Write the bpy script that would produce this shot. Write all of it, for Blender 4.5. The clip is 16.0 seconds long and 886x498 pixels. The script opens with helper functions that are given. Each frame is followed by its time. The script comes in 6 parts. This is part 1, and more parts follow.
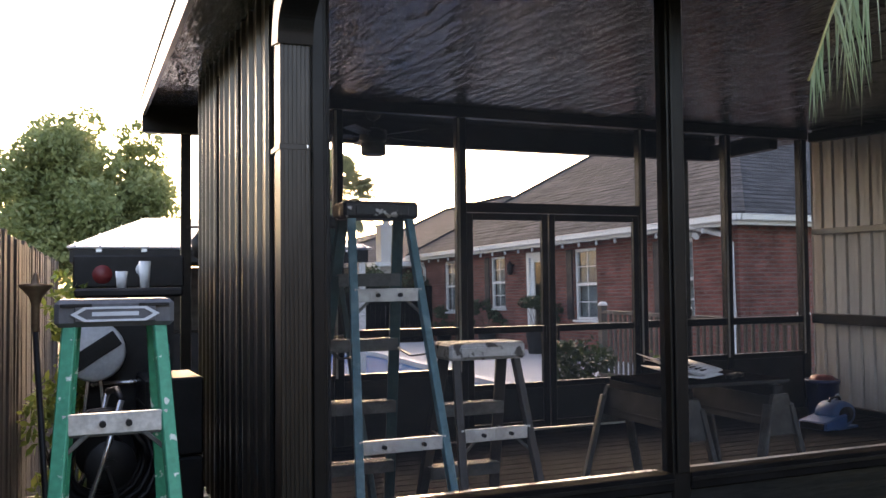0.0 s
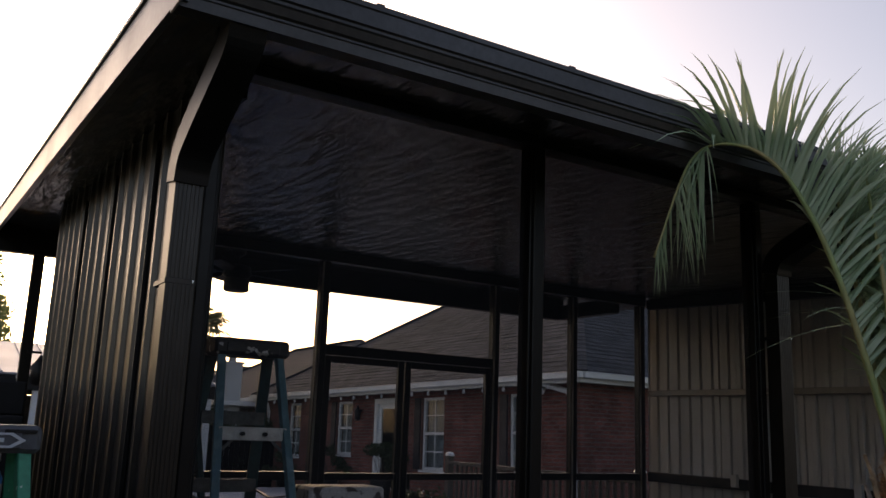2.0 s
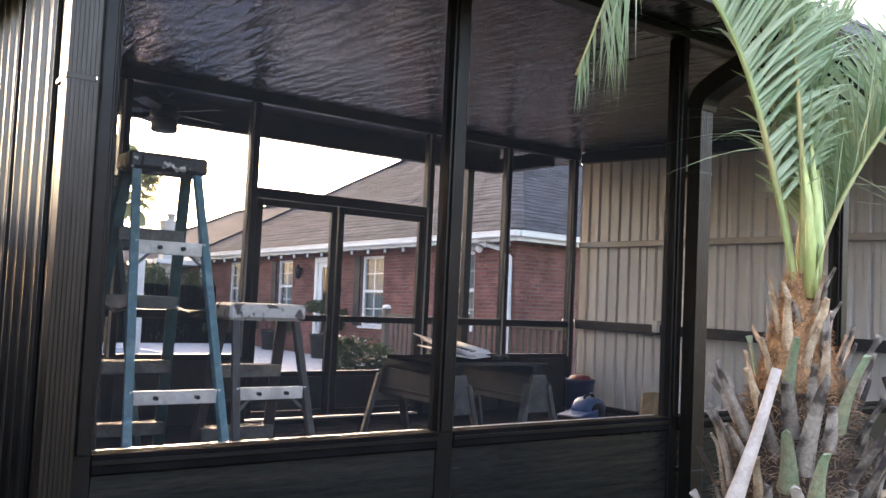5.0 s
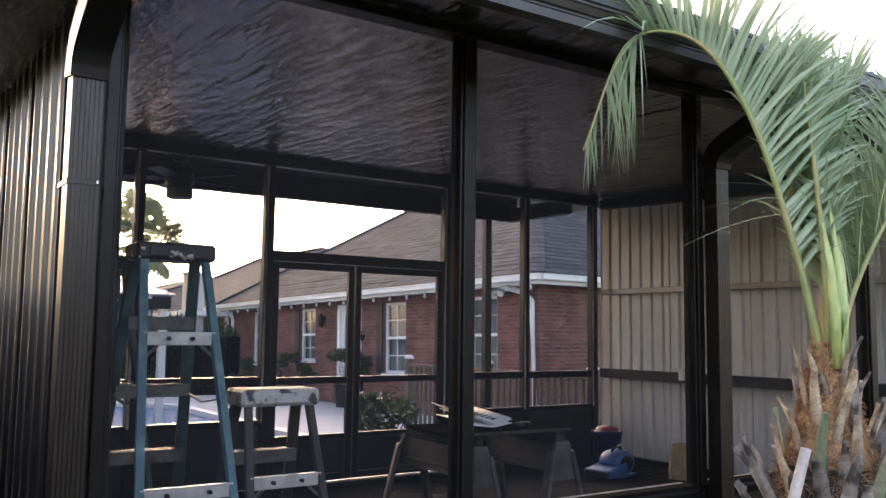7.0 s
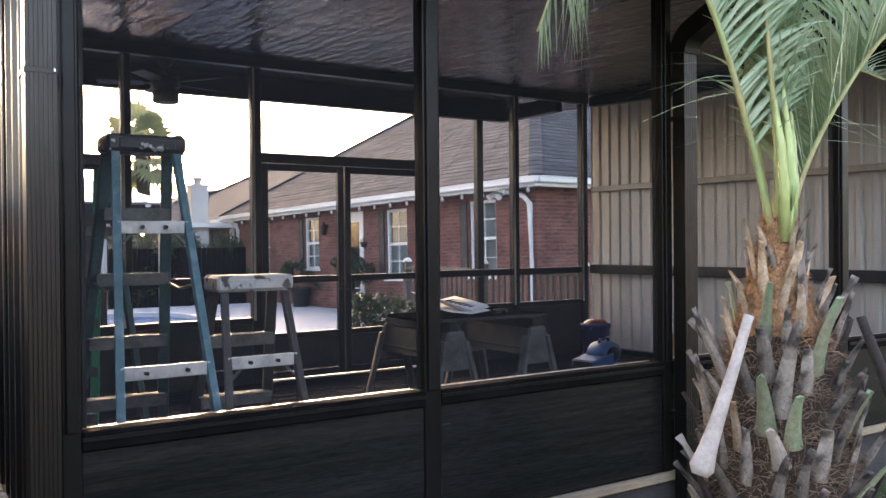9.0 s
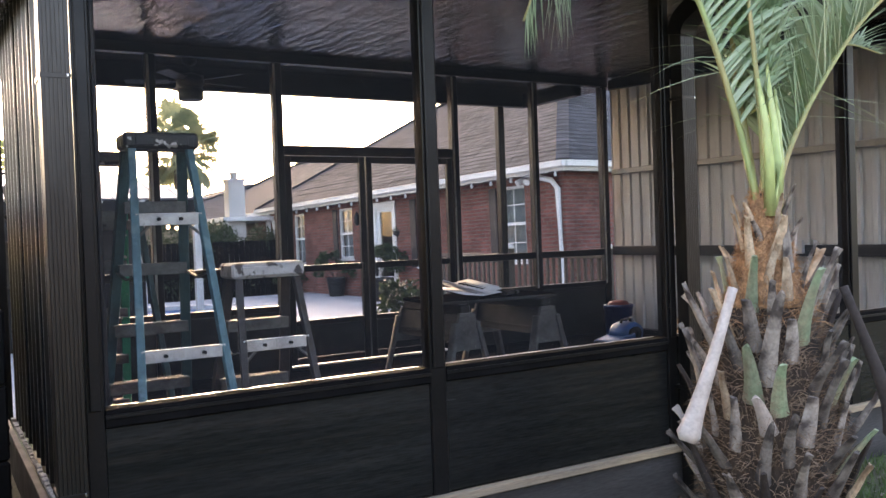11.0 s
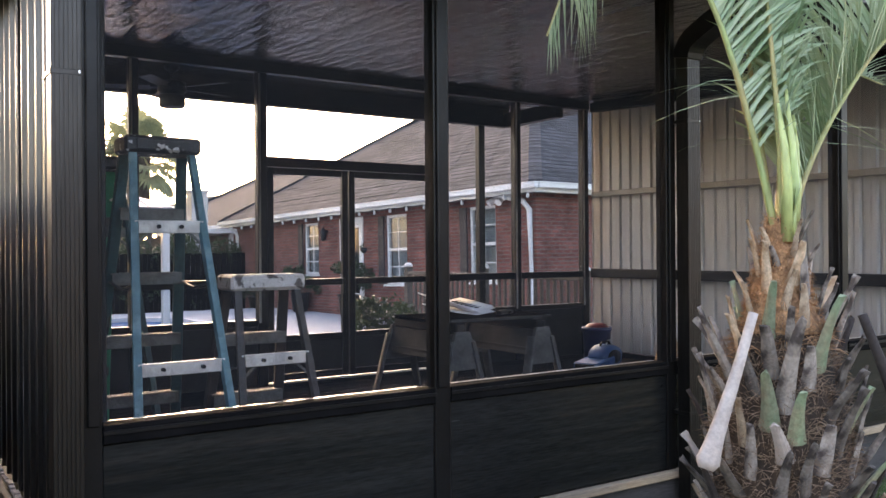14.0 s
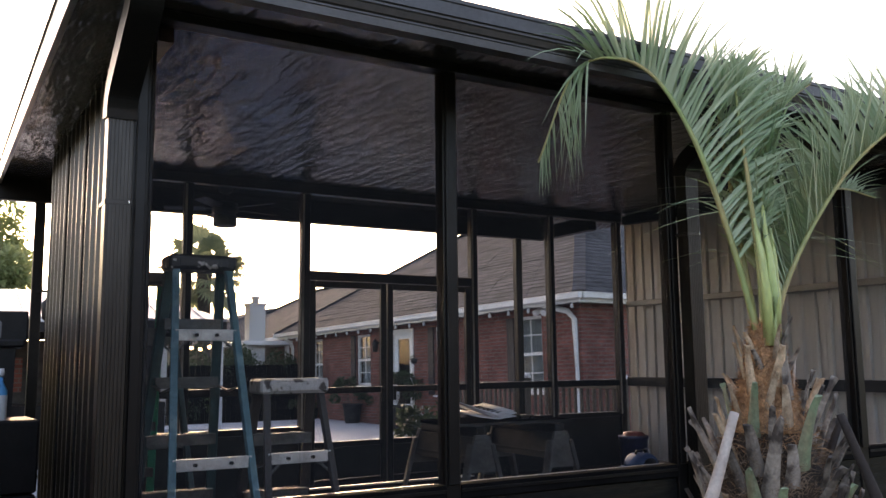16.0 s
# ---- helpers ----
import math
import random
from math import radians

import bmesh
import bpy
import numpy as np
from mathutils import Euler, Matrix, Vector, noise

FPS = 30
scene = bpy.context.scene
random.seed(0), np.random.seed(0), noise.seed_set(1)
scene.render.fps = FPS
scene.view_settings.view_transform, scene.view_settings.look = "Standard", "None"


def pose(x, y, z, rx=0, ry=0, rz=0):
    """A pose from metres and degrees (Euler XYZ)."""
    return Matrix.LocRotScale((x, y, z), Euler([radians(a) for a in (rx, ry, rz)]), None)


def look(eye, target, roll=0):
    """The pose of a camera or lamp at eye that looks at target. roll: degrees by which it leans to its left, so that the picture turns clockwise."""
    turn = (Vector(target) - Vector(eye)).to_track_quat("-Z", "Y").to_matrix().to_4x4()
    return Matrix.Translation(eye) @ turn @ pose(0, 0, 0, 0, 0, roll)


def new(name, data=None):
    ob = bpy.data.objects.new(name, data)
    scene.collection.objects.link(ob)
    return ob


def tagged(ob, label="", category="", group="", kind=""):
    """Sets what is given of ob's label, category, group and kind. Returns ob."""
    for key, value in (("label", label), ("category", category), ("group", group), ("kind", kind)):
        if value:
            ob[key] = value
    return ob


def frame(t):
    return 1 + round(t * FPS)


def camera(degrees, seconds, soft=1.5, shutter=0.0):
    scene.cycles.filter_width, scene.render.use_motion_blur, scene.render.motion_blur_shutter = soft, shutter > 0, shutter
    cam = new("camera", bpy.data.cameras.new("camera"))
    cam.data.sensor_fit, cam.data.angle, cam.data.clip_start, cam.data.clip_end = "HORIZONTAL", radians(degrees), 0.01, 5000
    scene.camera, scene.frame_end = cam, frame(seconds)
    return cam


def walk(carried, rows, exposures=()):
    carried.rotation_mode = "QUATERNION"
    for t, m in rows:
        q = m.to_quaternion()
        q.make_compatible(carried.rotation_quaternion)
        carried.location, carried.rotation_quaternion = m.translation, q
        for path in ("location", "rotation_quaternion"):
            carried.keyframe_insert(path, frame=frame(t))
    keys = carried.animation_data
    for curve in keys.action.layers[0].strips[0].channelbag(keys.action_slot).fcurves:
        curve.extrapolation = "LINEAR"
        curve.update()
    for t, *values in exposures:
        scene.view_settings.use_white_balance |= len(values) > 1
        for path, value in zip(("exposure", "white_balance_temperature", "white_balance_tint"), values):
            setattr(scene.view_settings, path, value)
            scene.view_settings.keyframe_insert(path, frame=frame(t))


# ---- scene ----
cam = camera(54.4, 16.0)
PATH = [
    (0, (2.876, 3.919, 1.378), (3.627, 5.772, 1.446), -0.6),
    (0.5, (2.763, 3.898, 1.403), (3.574, 5.719, 1.564), 0.5),
    (1, (2.711, 3.843, 1.427), (3.558, 5.625, 1.757), 1.4),
    (1.5, (2.705, 3.812, 1.414), (3.626, 5.536, 1.841), 1.6),
    (2, (2.719, 3.817, 1.369), (3.753, 5.480, 1.773), 2.2),
    (2.5, (2.743, 3.766, 1.266), (3.824, 5.414, 1.604), 3.1),
    (3, (2.774, 3.778, 1.229), (3.896, 5.419, 1.452), 2.4),
    (3.5, (2.805, 3.783, 1.077), (3.971, 5.403, 1.209), 4.4),
    (6, (2.867, 3.803, 1.324), (4.028, 5.428, 1.424), 1.4),
    (6.5, (2.897, 3.809, 1.401), (4.035, 5.443, 1.583), 0.8),
    (7, (2.905, 3.809, 1.348), (4.026, 5.454, 1.541), 0.7),
    (7.5, (2.904, 3.795, 1.305), (4.024, 5.446, 1.445), -0.0),
    (8, (2.892, 3.766, 1.241), (4.019, 5.416, 1.335), -0.6),
    (8.5, (2.938, 3.724, 1.222), (4.064, 5.377, 1.239), -1.0),
    (9, (3.009, 3.609, 1.231), (4.118, 5.273, 1.217), -0.5),
    (11.5, (3.066, 3.354, 1.204), (4.082, 5.076, 1.168), -2.0),
    (12, (3.068, 3.349, 1.208), (4.074, 5.077, 1.179), -1.5),
    (12.5, (3.067, 3.386, 1.229), (4.120, 5.086, 1.213), -0.6),
    (13, (3.005, 3.479, 1.249), (4.113, 5.144, 1.249), -0.4),
    (13.5, (2.932, 3.552, 1.239), (4.053, 5.208, 1.250), -0.8),
    (14, (2.916, 3.576, 1.200), (4.031, 5.236, 1.202), -0.4),
    (14.5, (2.935, 3.500, 1.164), (4.011, 5.186, 1.140), 0.4),
    (15, (2.919, 3.271, 1.158), (3.955, 4.981, 1.219), 0.9),
    (15.5, (2.916, 3.149, 1.135), (3.920, 4.868, 1.326), 0.2),
    (16, (2.915, 3.132, 1.165), (3.908, 4.849, 1.426), -0.6),
]
EXPOSURES = [(t, s, 7500, 24) for t, s in ((0, 2.65), (0.6, 2.55), (1.2, 1.25), (1.7, 0.4), (2.1, 0.6), (2.6, 1.95), (3.1, 3.3), (3.7, 3.6),
             (6.0, 3.2), (7.0, 2.9), (8.0, 2.85), (9.0, 3.27), (12.0, 3.27), (14.5, 3.22), (15.0, 3.4), (15.5, 2.95), (16.0, 2.25))]
walk(cam, [(t, look(eye, target, roll)) for t, eye, target, roll in PATH], EXPOSURES)

# ---- light: a pale evening sky, the sun low behind the house ----
SUN_EL, SUN_AZ = 16.0, 10.0
world = bpy.data.worlds.new("sky")
scene.world = world
world.use_nodes = True
wn = world.node_tree.nodes
sky = wn.new("ShaderNodeTexSky")
sky.sky_type = "NISHITA"
sky.sun_disc = False
sky.sun_elevation = radians(SUN_EL)
sky.sun_rotation = radians(SUN_AZ)
sky.dust_density = 3.0
sky.air_density = 1.0
wn["Background"].inputs["Strength"].default_value = 0.15
world.node_tree.links.new(sky.outputs["Color"], wn["Background"].inputs["Color"])
sun_data = bpy.data.lights.new("sun", "SUN")
sun_data.energy, sun_data.angle, sun_data.color = 0.06, radians(35), (1.0, 0.95, 0.9)
sun = new("sun", sun_data)
az, el = radians(SUN_AZ), radians(SUN_EL)
to_sun = Vector((math.sin(az) * math.cos(el), math.cos(az) * math.cos(el), math.sin(el)))
sun.matrix_world = look((0, 0, 20), Vector((0, 0, 20)) - to_sun)


# ---- materials ----
def mat(name, color, rough=0.5, metal=0.0, var=0.12, scale=6.0, fine=60.0, bump=0.1, stretch=(1, 1, 1), alt=None, per_object=0.0, spec=0.5, bump_scale=None, bump_dist=0.01, rough_var=0.1, lo=0.35, hi=0.68):
    """A surface with two scales of variation, in object metres: broad patches towards alt and fine grain, with a fine relief."""
    m = bpy.data.materials.new(name)
    m.use_nodes = True
    nt = m.node_tree
    n, l = nt.nodes, nt.links
    b = n["Principled BSDF"]
    tc = n.new("ShaderNodeTexCoord")
    mp = n.new("ShaderNodeMapping")
    mp.inputs["Scale"].default_value = stretch
    l.new(tc.outputs["Object"], mp.inputs["Vector"])
    vec = mp.outputs["Vector"]
    big = n.new("ShaderNodeTexNoise")
    big.inputs["Scale"].default_value, big.inputs["Detail"].default_value = scale, 4
    small = n.new("ShaderNodeTexNoise")
    small.inputs["Scale"].default_value, small.inputs["Detail"].default_value = fine, 3
    l.new(vec, big.inputs["Vector"])
    l.new(vec, small.inputs["Vector"])
    alt = alt or tuple(c * (1 - 2.2 * var) for c in color)
    mix = n.new("ShaderNodeMix")
    mix.data_type = "RGBA"
    mix.inputs["A"].default_value, mix.inputs["B"].default_value = (*color, 1), (*alt, 1)
    ramp = n.new("ShaderNodeMapRange")
    ramp.inputs["From Min"].default_value, ramp.inputs["From Max"].default_value = lo, hi
    l.new(big.outputs["Fac"], ramp.inputs["Value"])
    l.new(ramp.outputs["Result"], mix.inputs["Factor"])
    hsv = n.new("ShaderNodeHueSaturation")
    val = n.new("ShaderNodeMapRange")
    val.inputs["From Min"].default_value, val.inputs["From Max"].default_value = 0.3, 0.7
    val.inputs["To Min"].default_value, val.inputs["To Max"].default_value = 1 - var, 1 + var
    l.new(small.outputs["Fac"], val.inputs["Value"])
    out = val.outputs["Result"]
    if per_object:
        info = n.new("ShaderNodeObjectInfo")
        pr = n.new("ShaderNodeMapRange")
        pr.inputs["To Min"].default_value, pr.inputs["To Max"].default_value = 1 - per_object, 1 + per_object
        l.new(info.outputs["Random"], pr.inputs["Value"])
        mul = n.new("ShaderNodeMath")
        mul.operation = "MULTIPLY"
        l.new(out, mul.inputs[0])
        l.new(pr.outputs["Result"], mul.inputs[1])
        out = mul.outputs["Value"]
    l.new(out, hsv.inputs["Value"])
    l.new(mix.outputs["Result"], hsv.inputs["Color"])
    l.new(hsv.outputs["Color"], b.inputs["Base Color"])
    rr = n.new("ShaderNodeMapRange")
    rr.inputs["To Min"].default_value, rr.inputs["To Max"].default_value = max(0.02, rough - rough_var), min(1, rough + rough_var)
    l.new(big.outputs["Fac"], rr.inputs["Value"])
    l.new(rr.outputs["Result"], b.inputs["Roughness"])
    b.inputs["Metallic"].default_value = metal
    b.inputs["Specular IOR Level"].default_value = spec
    if bump:
        bp = n.new("ShaderNodeBump")
        bp.inputs["Strength"].default_value, bp.inputs["Distance"].default_value = bump, bump_dist
        src = small
        if bump_scale:
            src = n.new("ShaderNodeTexNoise")
            src.inputs["Scale"].default_value, src.inputs["Detail"].default_value = bump_scale, 2
            l.new(vec, src.inputs["Vector"])
        l.new(src.outputs["Fac"], bp.inputs["Height"])
        l.new(bp.outputs["Normal"], b.inputs["Normal"])
    return m


M = {}
M["black_alu"] = mat("black_aluminium", (0.010, 0.0095, 0.0095), 0.36, 0.0, 0.2, 5, 90, 0.04, spec=0.24)
M["sill"] = mat("matt_black_sill", (0.010, 0.0095, 0.0095), 0.7, 0.0, 0.2, 5, 90, 0.04, spec=0.03)
M["bronze"] = mat("bronze_sheet", (0.095, 0.087, 0.08), 0.33, 0.8, 0.14, 2.5, 40, 0.05, stretch=(1, 1, 0.15))
M["pipe"] = mat("bronze_pipe", (0.05, 0.046, 0.043), 0.36, 0.85, 0.14, 2.5, 40, 0.05, stretch=(1, 1, 0.15))
M["gutter"] = mat("gutter_black", (0.07, 0.067, 0.07), 0.4, 0.35, 0.15, 2.0, 50, 0.03)
M["fascia"] = mat("fascia_grey", (0.16, 0.16, 0.17), 0.35, 0.6, 0.15, 2.0, 40, 0.03)
M["ceiling"] = mat("ceiling_gloss", (0.043, 0.043, 0.047), 0.22, 0.0, 0.2, 1.5, 30, 1.0, stretch=(1.9, 0.5, 1), spec=0.9, bump_scale=6.0, bump_dist=0.022, rough_var=0.05)
# the lighter alt colour paints in streaks of reflected sheen, beside the real relief
M["knee"] = mat("knee_panel", (0.012, 0.0122, 0.0117), 0.24, 0.0, 0.3, 2.2, 50, 0.5, stretch=(0.3, 1, 3.5), bump_scale=5.0, bump_dist=0.012, spec=0.22, rough_var=0.08, alt=(0.018, 0.0183, 0.0175))
M["cream_sheet"] = mat("unpainted_sheet", (0.6, 0.595, 0.575), 0.42, 0.1, 0.08, 1.8, 30, 0.05, stretch=(1, 1, 0.2), alt=(0.5, 0.49, 0.475))
M["cream_girt"] = mat("galvanised_girt", (0.38, 0.36, 0.32), 0.5, 0.2, 0.12, 4, 50, 0.05)
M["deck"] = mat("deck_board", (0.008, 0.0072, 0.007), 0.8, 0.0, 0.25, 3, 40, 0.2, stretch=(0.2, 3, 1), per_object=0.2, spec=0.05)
M["raw_wood"] = mat("raw_wood", (0.5, 0.36, 0.22), 0.7, 0.0, 0.18, 3, 60, 0.2, stretch=(0.3, 3, 3), alt=(0.25, 0.2, 0.15))
M["skirt"] = mat("skirt_board", (0.06, 0.056, 0.054), 0.7, 0.0, 0.25, 3, 50, 0.2, stretch=(0.3, 2, 2))
M["fence"] = mat("fence_board", (0.115, 0.098, 0.084), 0.85, 0.0, 0.25, 2.5, 60, 0.35, stretch=(4, 4, 0.25), alt=(0.045, 0.035, 0.028), per_object=0.3)
M["rail_wood"] = mat("rail_wood", (0.1, 0.085, 0.07), 0.75, 0.0, 0.2, 3, 50, 0.2)
M["teal"] = mat("teal_fibreglass", (0.055, 0.155, 0.185), 0.5, 0.0, 0.15, 12, 60, 0.08, alt=(0.13, 0.24, 0.27), lo=0.5, hi=0.7)
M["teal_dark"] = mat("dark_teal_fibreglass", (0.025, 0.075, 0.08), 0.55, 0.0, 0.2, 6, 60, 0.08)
M["green"] = mat("green_fibreglass", (0.02, 0.26, 0.15), 0.5, 0.0, 0.15, 26, 60, 0.08, alt=(0.55, 0.62, 0.55), lo=0.62, hi=0.66)
M["step_alu"] = mat("splashed_aluminium", (0.62, 0.62, 0.6), 0.45, 0.35, 0.15, 14, 70, 0.1, alt=(0.42, 0.42, 0.4))
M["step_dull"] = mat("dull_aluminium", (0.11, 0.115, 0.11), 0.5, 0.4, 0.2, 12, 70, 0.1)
M["cap_black"] = mat("spattered_cap", (0.014, 0.014, 0.015), 0.5, 0.0, 0.2, 22, 80, 0.1, alt=(0.5, 0.49, 0.47), lo=0.58, hi=0.63)
M["cap_grey"] = mat("grey_cap", (0.1, 0.105, 0.115), 0.55, 0.0, 0.15, 8, 60, 0.1, alt=(0.07, 0.07, 0.08))
M["cap_white"] = mat("whitened_cap", (0.5, 0.48, 0.46), 0.6, 0.0, 0.15, 18, 60, 0.1, alt=(0.08, 0.065, 0.06), lo=0.54, hi=0.62)
M["dark_leg"] = mat("dark_fibreglass", (0.022, 0.02, 0.019), 0.6, 0.0, 0.2, 8, 60, 0.1, alt=(0.045, 0.037, 0.034))
M["white_paint"] = mat("white_paint", (0.78, 0.78, 0.77), 0.45, 0.0, 0.05, 3, 40, 0.04)
M["dark_shutter_and_room"] = mat("dark_shutter_and_room", (0.025, 0.022, 0.024), 0.6, 0.0, 0.2, 5, 60, 0.1)
M["plastic_black"] = mat("black_plastic", (0.0085, 0.0085, 0.0095), 0.5, 0.0, 0.2, 6, 70, 0.08, spec=0.35)
M["plastic_grey"] = mat("grey_plastic", (0.045, 0.045, 0.044), 0.7, 0.0, 0.15, 6, 70, 0.08, spec=0.1)
M["saw_grey"] = mat("pale_grey_plastic", (0.1, 0.098, 0.095), 0.65, 0.0, 0.2, 7, 70, 0.08, spec=0.15)
M["board_top"] = mat("worn_board", (0.012, 0.011, 0.011), 0.85, 0.0, 0.25, 4, 60, 0.1, spec=0.0)
M["paper"] = mat("newsprint", (0.82, 0.82, 0.84), 0.8, 0.0, 0.1, 9, 90, 0.1, alt=(0.62, 0.62, 0.66))
M["bucket_blue"] = mat("blue_plastic", (0.018, 0.03, 0.11), 0.4, 0.0, 0.12, 6, 60, 0.05)
M["blower_blue"] = mat("bright_blue_plastic", (0.025, 0.09, 0.23), 0.4, 0.0, 0.1, 5, 60, 0.05)
M["red"] = mat("red_plastic", (0.2, 0.025, 0.025), 0.45, 0.0, 0.1, 5, 60, 0.05)
M["bag"] = mat("brown_paper", (0.38, 0.25, 0.13), 0.85, 0.0, 0.12, 5, 60, 0.4)
M["grass"] = mat("grass_ground", (0.055, 0.085, 0.028), 0.95, 0.0, 0.3, 1.6, 30, 0.6, alt=(0.11, 0.09, 0.06))
M["blade"] = mat("grass_blades", (0.06, 0.12, 0.03), 0.8, 0.0, 0.3, 3, 30, 0.1, alt=(0.1, 0.13, 0.04))
M["litter"] = mat("leaf_litter", (0.16, 0.12, 0.085), 0.9, 0.0, 0.3, 6, 40, 0.3, alt=(0.3, 0.26, 0.21))
M["concrete"] = mat("pool_deck", (0.42, 0.435, 0.46), 0.8, 0.0, 0.08, 0.8, 30, 0.15, alt=(0.35, 0.36, 0.385))
M["coping"] = mat("pool_coping", (0.6, 0.61, 0.62), 0.6, 0.0, 0.06, 3, 40, 0.1)
M["water"] = mat("pool_water", (0.02, 0.09, 0.22), 0.6, 0.0, 0.15, 0.8, 6, 0.25, spec=0.02, alt=(0.025, 0.12, 0.27), bump_scale=4.0, bump_dist=0.02, rough_var=0.02)
M["metal_roof"] = mat("white_metal_roof", (0.44, 0.46, 0.5), 0.45, 0.2, 0.05, 1.5, 30, 0.03)
M["tan_wall"] = mat("tan_siding", (0.36, 0.3, 0.24), 0.8, 0.0, 0.1, 2, 40, 0.1)
M["chimney"] = mat("pale_stucco", (0.62, 0.61, 0.6), 0.8, 0.0, 0.08, 2, 40, 0.2)
M["bark"] = mat("bark", (0.12, 0.095, 0.07), 0.9, 0.0, 0.25, 6, 40, 0.5, stretch=(1, 1, 0.3))
M["rachis"] = mat("palm_stem", (0.27, 0.34, 0.12), 0.5, 0.0, 0.15, 5, 50, 0.1, stretch=(1, 1, 0.3), alt=(0.42, 0.3, 0.13))
M["spear"] = mat("palm_spear", (0.42, 0.5, 0.16), 0.45, 0.0, 0.15, 5, 50, 0.1, stretch=(1, 1, 0.3), alt=(0.55, 0.58, 0.26))
M["boot_tan"] = mat("tan_boot", (0.62, 0.46, 0.31), 0.8, 0.0, 0.25, 14, 60, 0.5, alt=(0.26, 0.15, 0.08), per_object=0.3)
M["boot"] = mat("palm_boot", (0.29, 0.24, 0.2), 0.85, 0.0, 0.25, 14, 60, 0.6, alt=(0.06, 0.045, 0.038), per_object=0.45, lo=0.4, hi=0.6)
M["boot_green"] = mat("green_boot", (0.26, 0.34, 0.2), 0.7, 0.0, 0.2, 9, 60, 0.3, alt=(0.34, 0.27, 0.18), per_object=0.25)
M["boot_white"] = mat("bleached_boot", (0.62, 0.52, 0.45), 0.75, 0.0, 0.12, 8, 60, 0.3, alt=(0.45, 0.36, 0.3))
M["boot_dark"] = mat("rotted_boot", (0.05, 0.036, 0.03), 0.85, 0.0, 0.2, 8, 60, 0.3)
M["fibre"] = mat("palm_fibre", (0.3, 0.2, 0.13), 0.9, 0.0, 0.3, 9, 70, 0.5, alt=(0.16, 0.1, 0.065))
# brown core darkened so the shade in gaps between leaf bases is in its colour
M["fibre_core_shaded"] = mat("shaded_palm_core", (0.03, 0.02, 0.014), 0.95, 0.0, 0.3, 12, 70, 0.8, stretch=(1, 1, 0.4), alt=(0.085, 0.05, 0.03))
M["fibre_new"] = mat("fresh_palm_fibre", (0.62, 0.33, 0.16), 0.9, 0.0, 0.35, 22, 90, 0.6, alt=(0.2, 0.1, 0.05))
M["copper"] = mat("dull_copper", (0.2, 0.13, 0.08), 0.5, 0.5, 0.15, 6, 60, 0.1)
M["yellow"] = mat("yellow_cord", (0.55, 0.42, 0.06), 0.6, 0.0, 0.1, 6, 60, 0.05)
M["hose"] = mat("green_hose", (0.02, 0.12, 0.06), 0.5, 0.0, 0.15, 6, 60, 0.05)
M["foam"] = mat("torn_foam", (0.5, 0.47, 0.43), 0.9, 0.0, 0.2, 20, 70, 0.4)
M["chrome"] = mat("bright_metal", (0.6, 0.6, 0.6), 0.25, 0.9, 0.05, 6, 60, 0.02)
M["white_drum"] = mat("white_plastic", (0.62, 0.63, 0.63), 0.4, 0.0, 0.08, 6, 60, 0.03)
M["light_blue"] = mat("light_blue_plastic", (0.08, 0.4, 0.75), 0.5, 0.0, 0.1, 6, 60, 0.05)
M["curtain"] = mat("pale_curtain", (0.5, 0.52, 0.53), 0.9, 0.0, 0.1, 5, 60, 0.2, stretch=(6, 6, 0.3))
M["sealed"] = mat("lettering", (0.55, 0.57, 0.6), 0.6, 0.0, 0.05, 6, 60, 0.02)
M["orange"] = mat("orange_pot", (0.5, 0.16, 0.04), 0.7, 0.0, 0.1, 6, 60, 0.1)


def screen_material():
    """Woven insect screen: mostly open, the rest dark thread."""
    m = bpy.data.materials.new("insect_screen")
    m.use_nodes = True
    n, l = m.node_tree.nodes, m.node_tree.links
    clear = n.new("ShaderNodeBsdfTransparent")
    thread = n.new("ShaderNodeBsdfDiffuse")
    thread.inputs["Color"].default_value = (0.045, 0.045, 0.049, 1)
    tc, no = n.new("ShaderNodeTexCoord"), n.new("ShaderNodeTexNoise")
    no.inputs["Scale"].default_value = 1.2
    l.new(tc.outputs["Object"], no.inputs["Vector"])
    rng = n.new("ShaderNodeMapRange")
    rng.inputs["To Min"].default_value, rng.inputs["To Max"].default_value = 0.10, 0.17
    l.new(no.outputs["Fac"], rng.inputs["Value"])
    mix = n.new("ShaderNodeMixShader")
    l.new(rng.outputs["Result"], mix.inputs["Fac"])
    l.new(clear.outputs["BSDF"], mix.inputs[1])
    l.new(thread.outputs["BSDF"], mix.inputs[2])
    l.new(mix.outputs["Shader"], n["Material Output"].inputs["Surface"])
    return m


def glass_material():
    m = bpy.data.materials.new("window_glass")
    m.use_nodes = True
    b = m.node_tree.nodes["Principled BSDF"]
    b.inputs["Base Color"].default_value = (0.8, 0.85, 0.85, 1)
    b.inputs["Roughness"].default_value = 0.03
    b.inputs["Transmission Weight"].default_value = 1.0
    b.inputs["IOR"].default_value = 1.45
    return m


def glow_material(name, color, strength):
    m = bpy.data.materials.new(name)
    m.use_nodes = True
    b = m.node_tree.nodes["Principled BSDF"]
    b.inputs["Base Color"].default_value = (*color, 1)
    b.inputs["Emission Color"].default_value = (*color, 1)
    b.inputs["Emission Strength"].default_value = strength
    return m


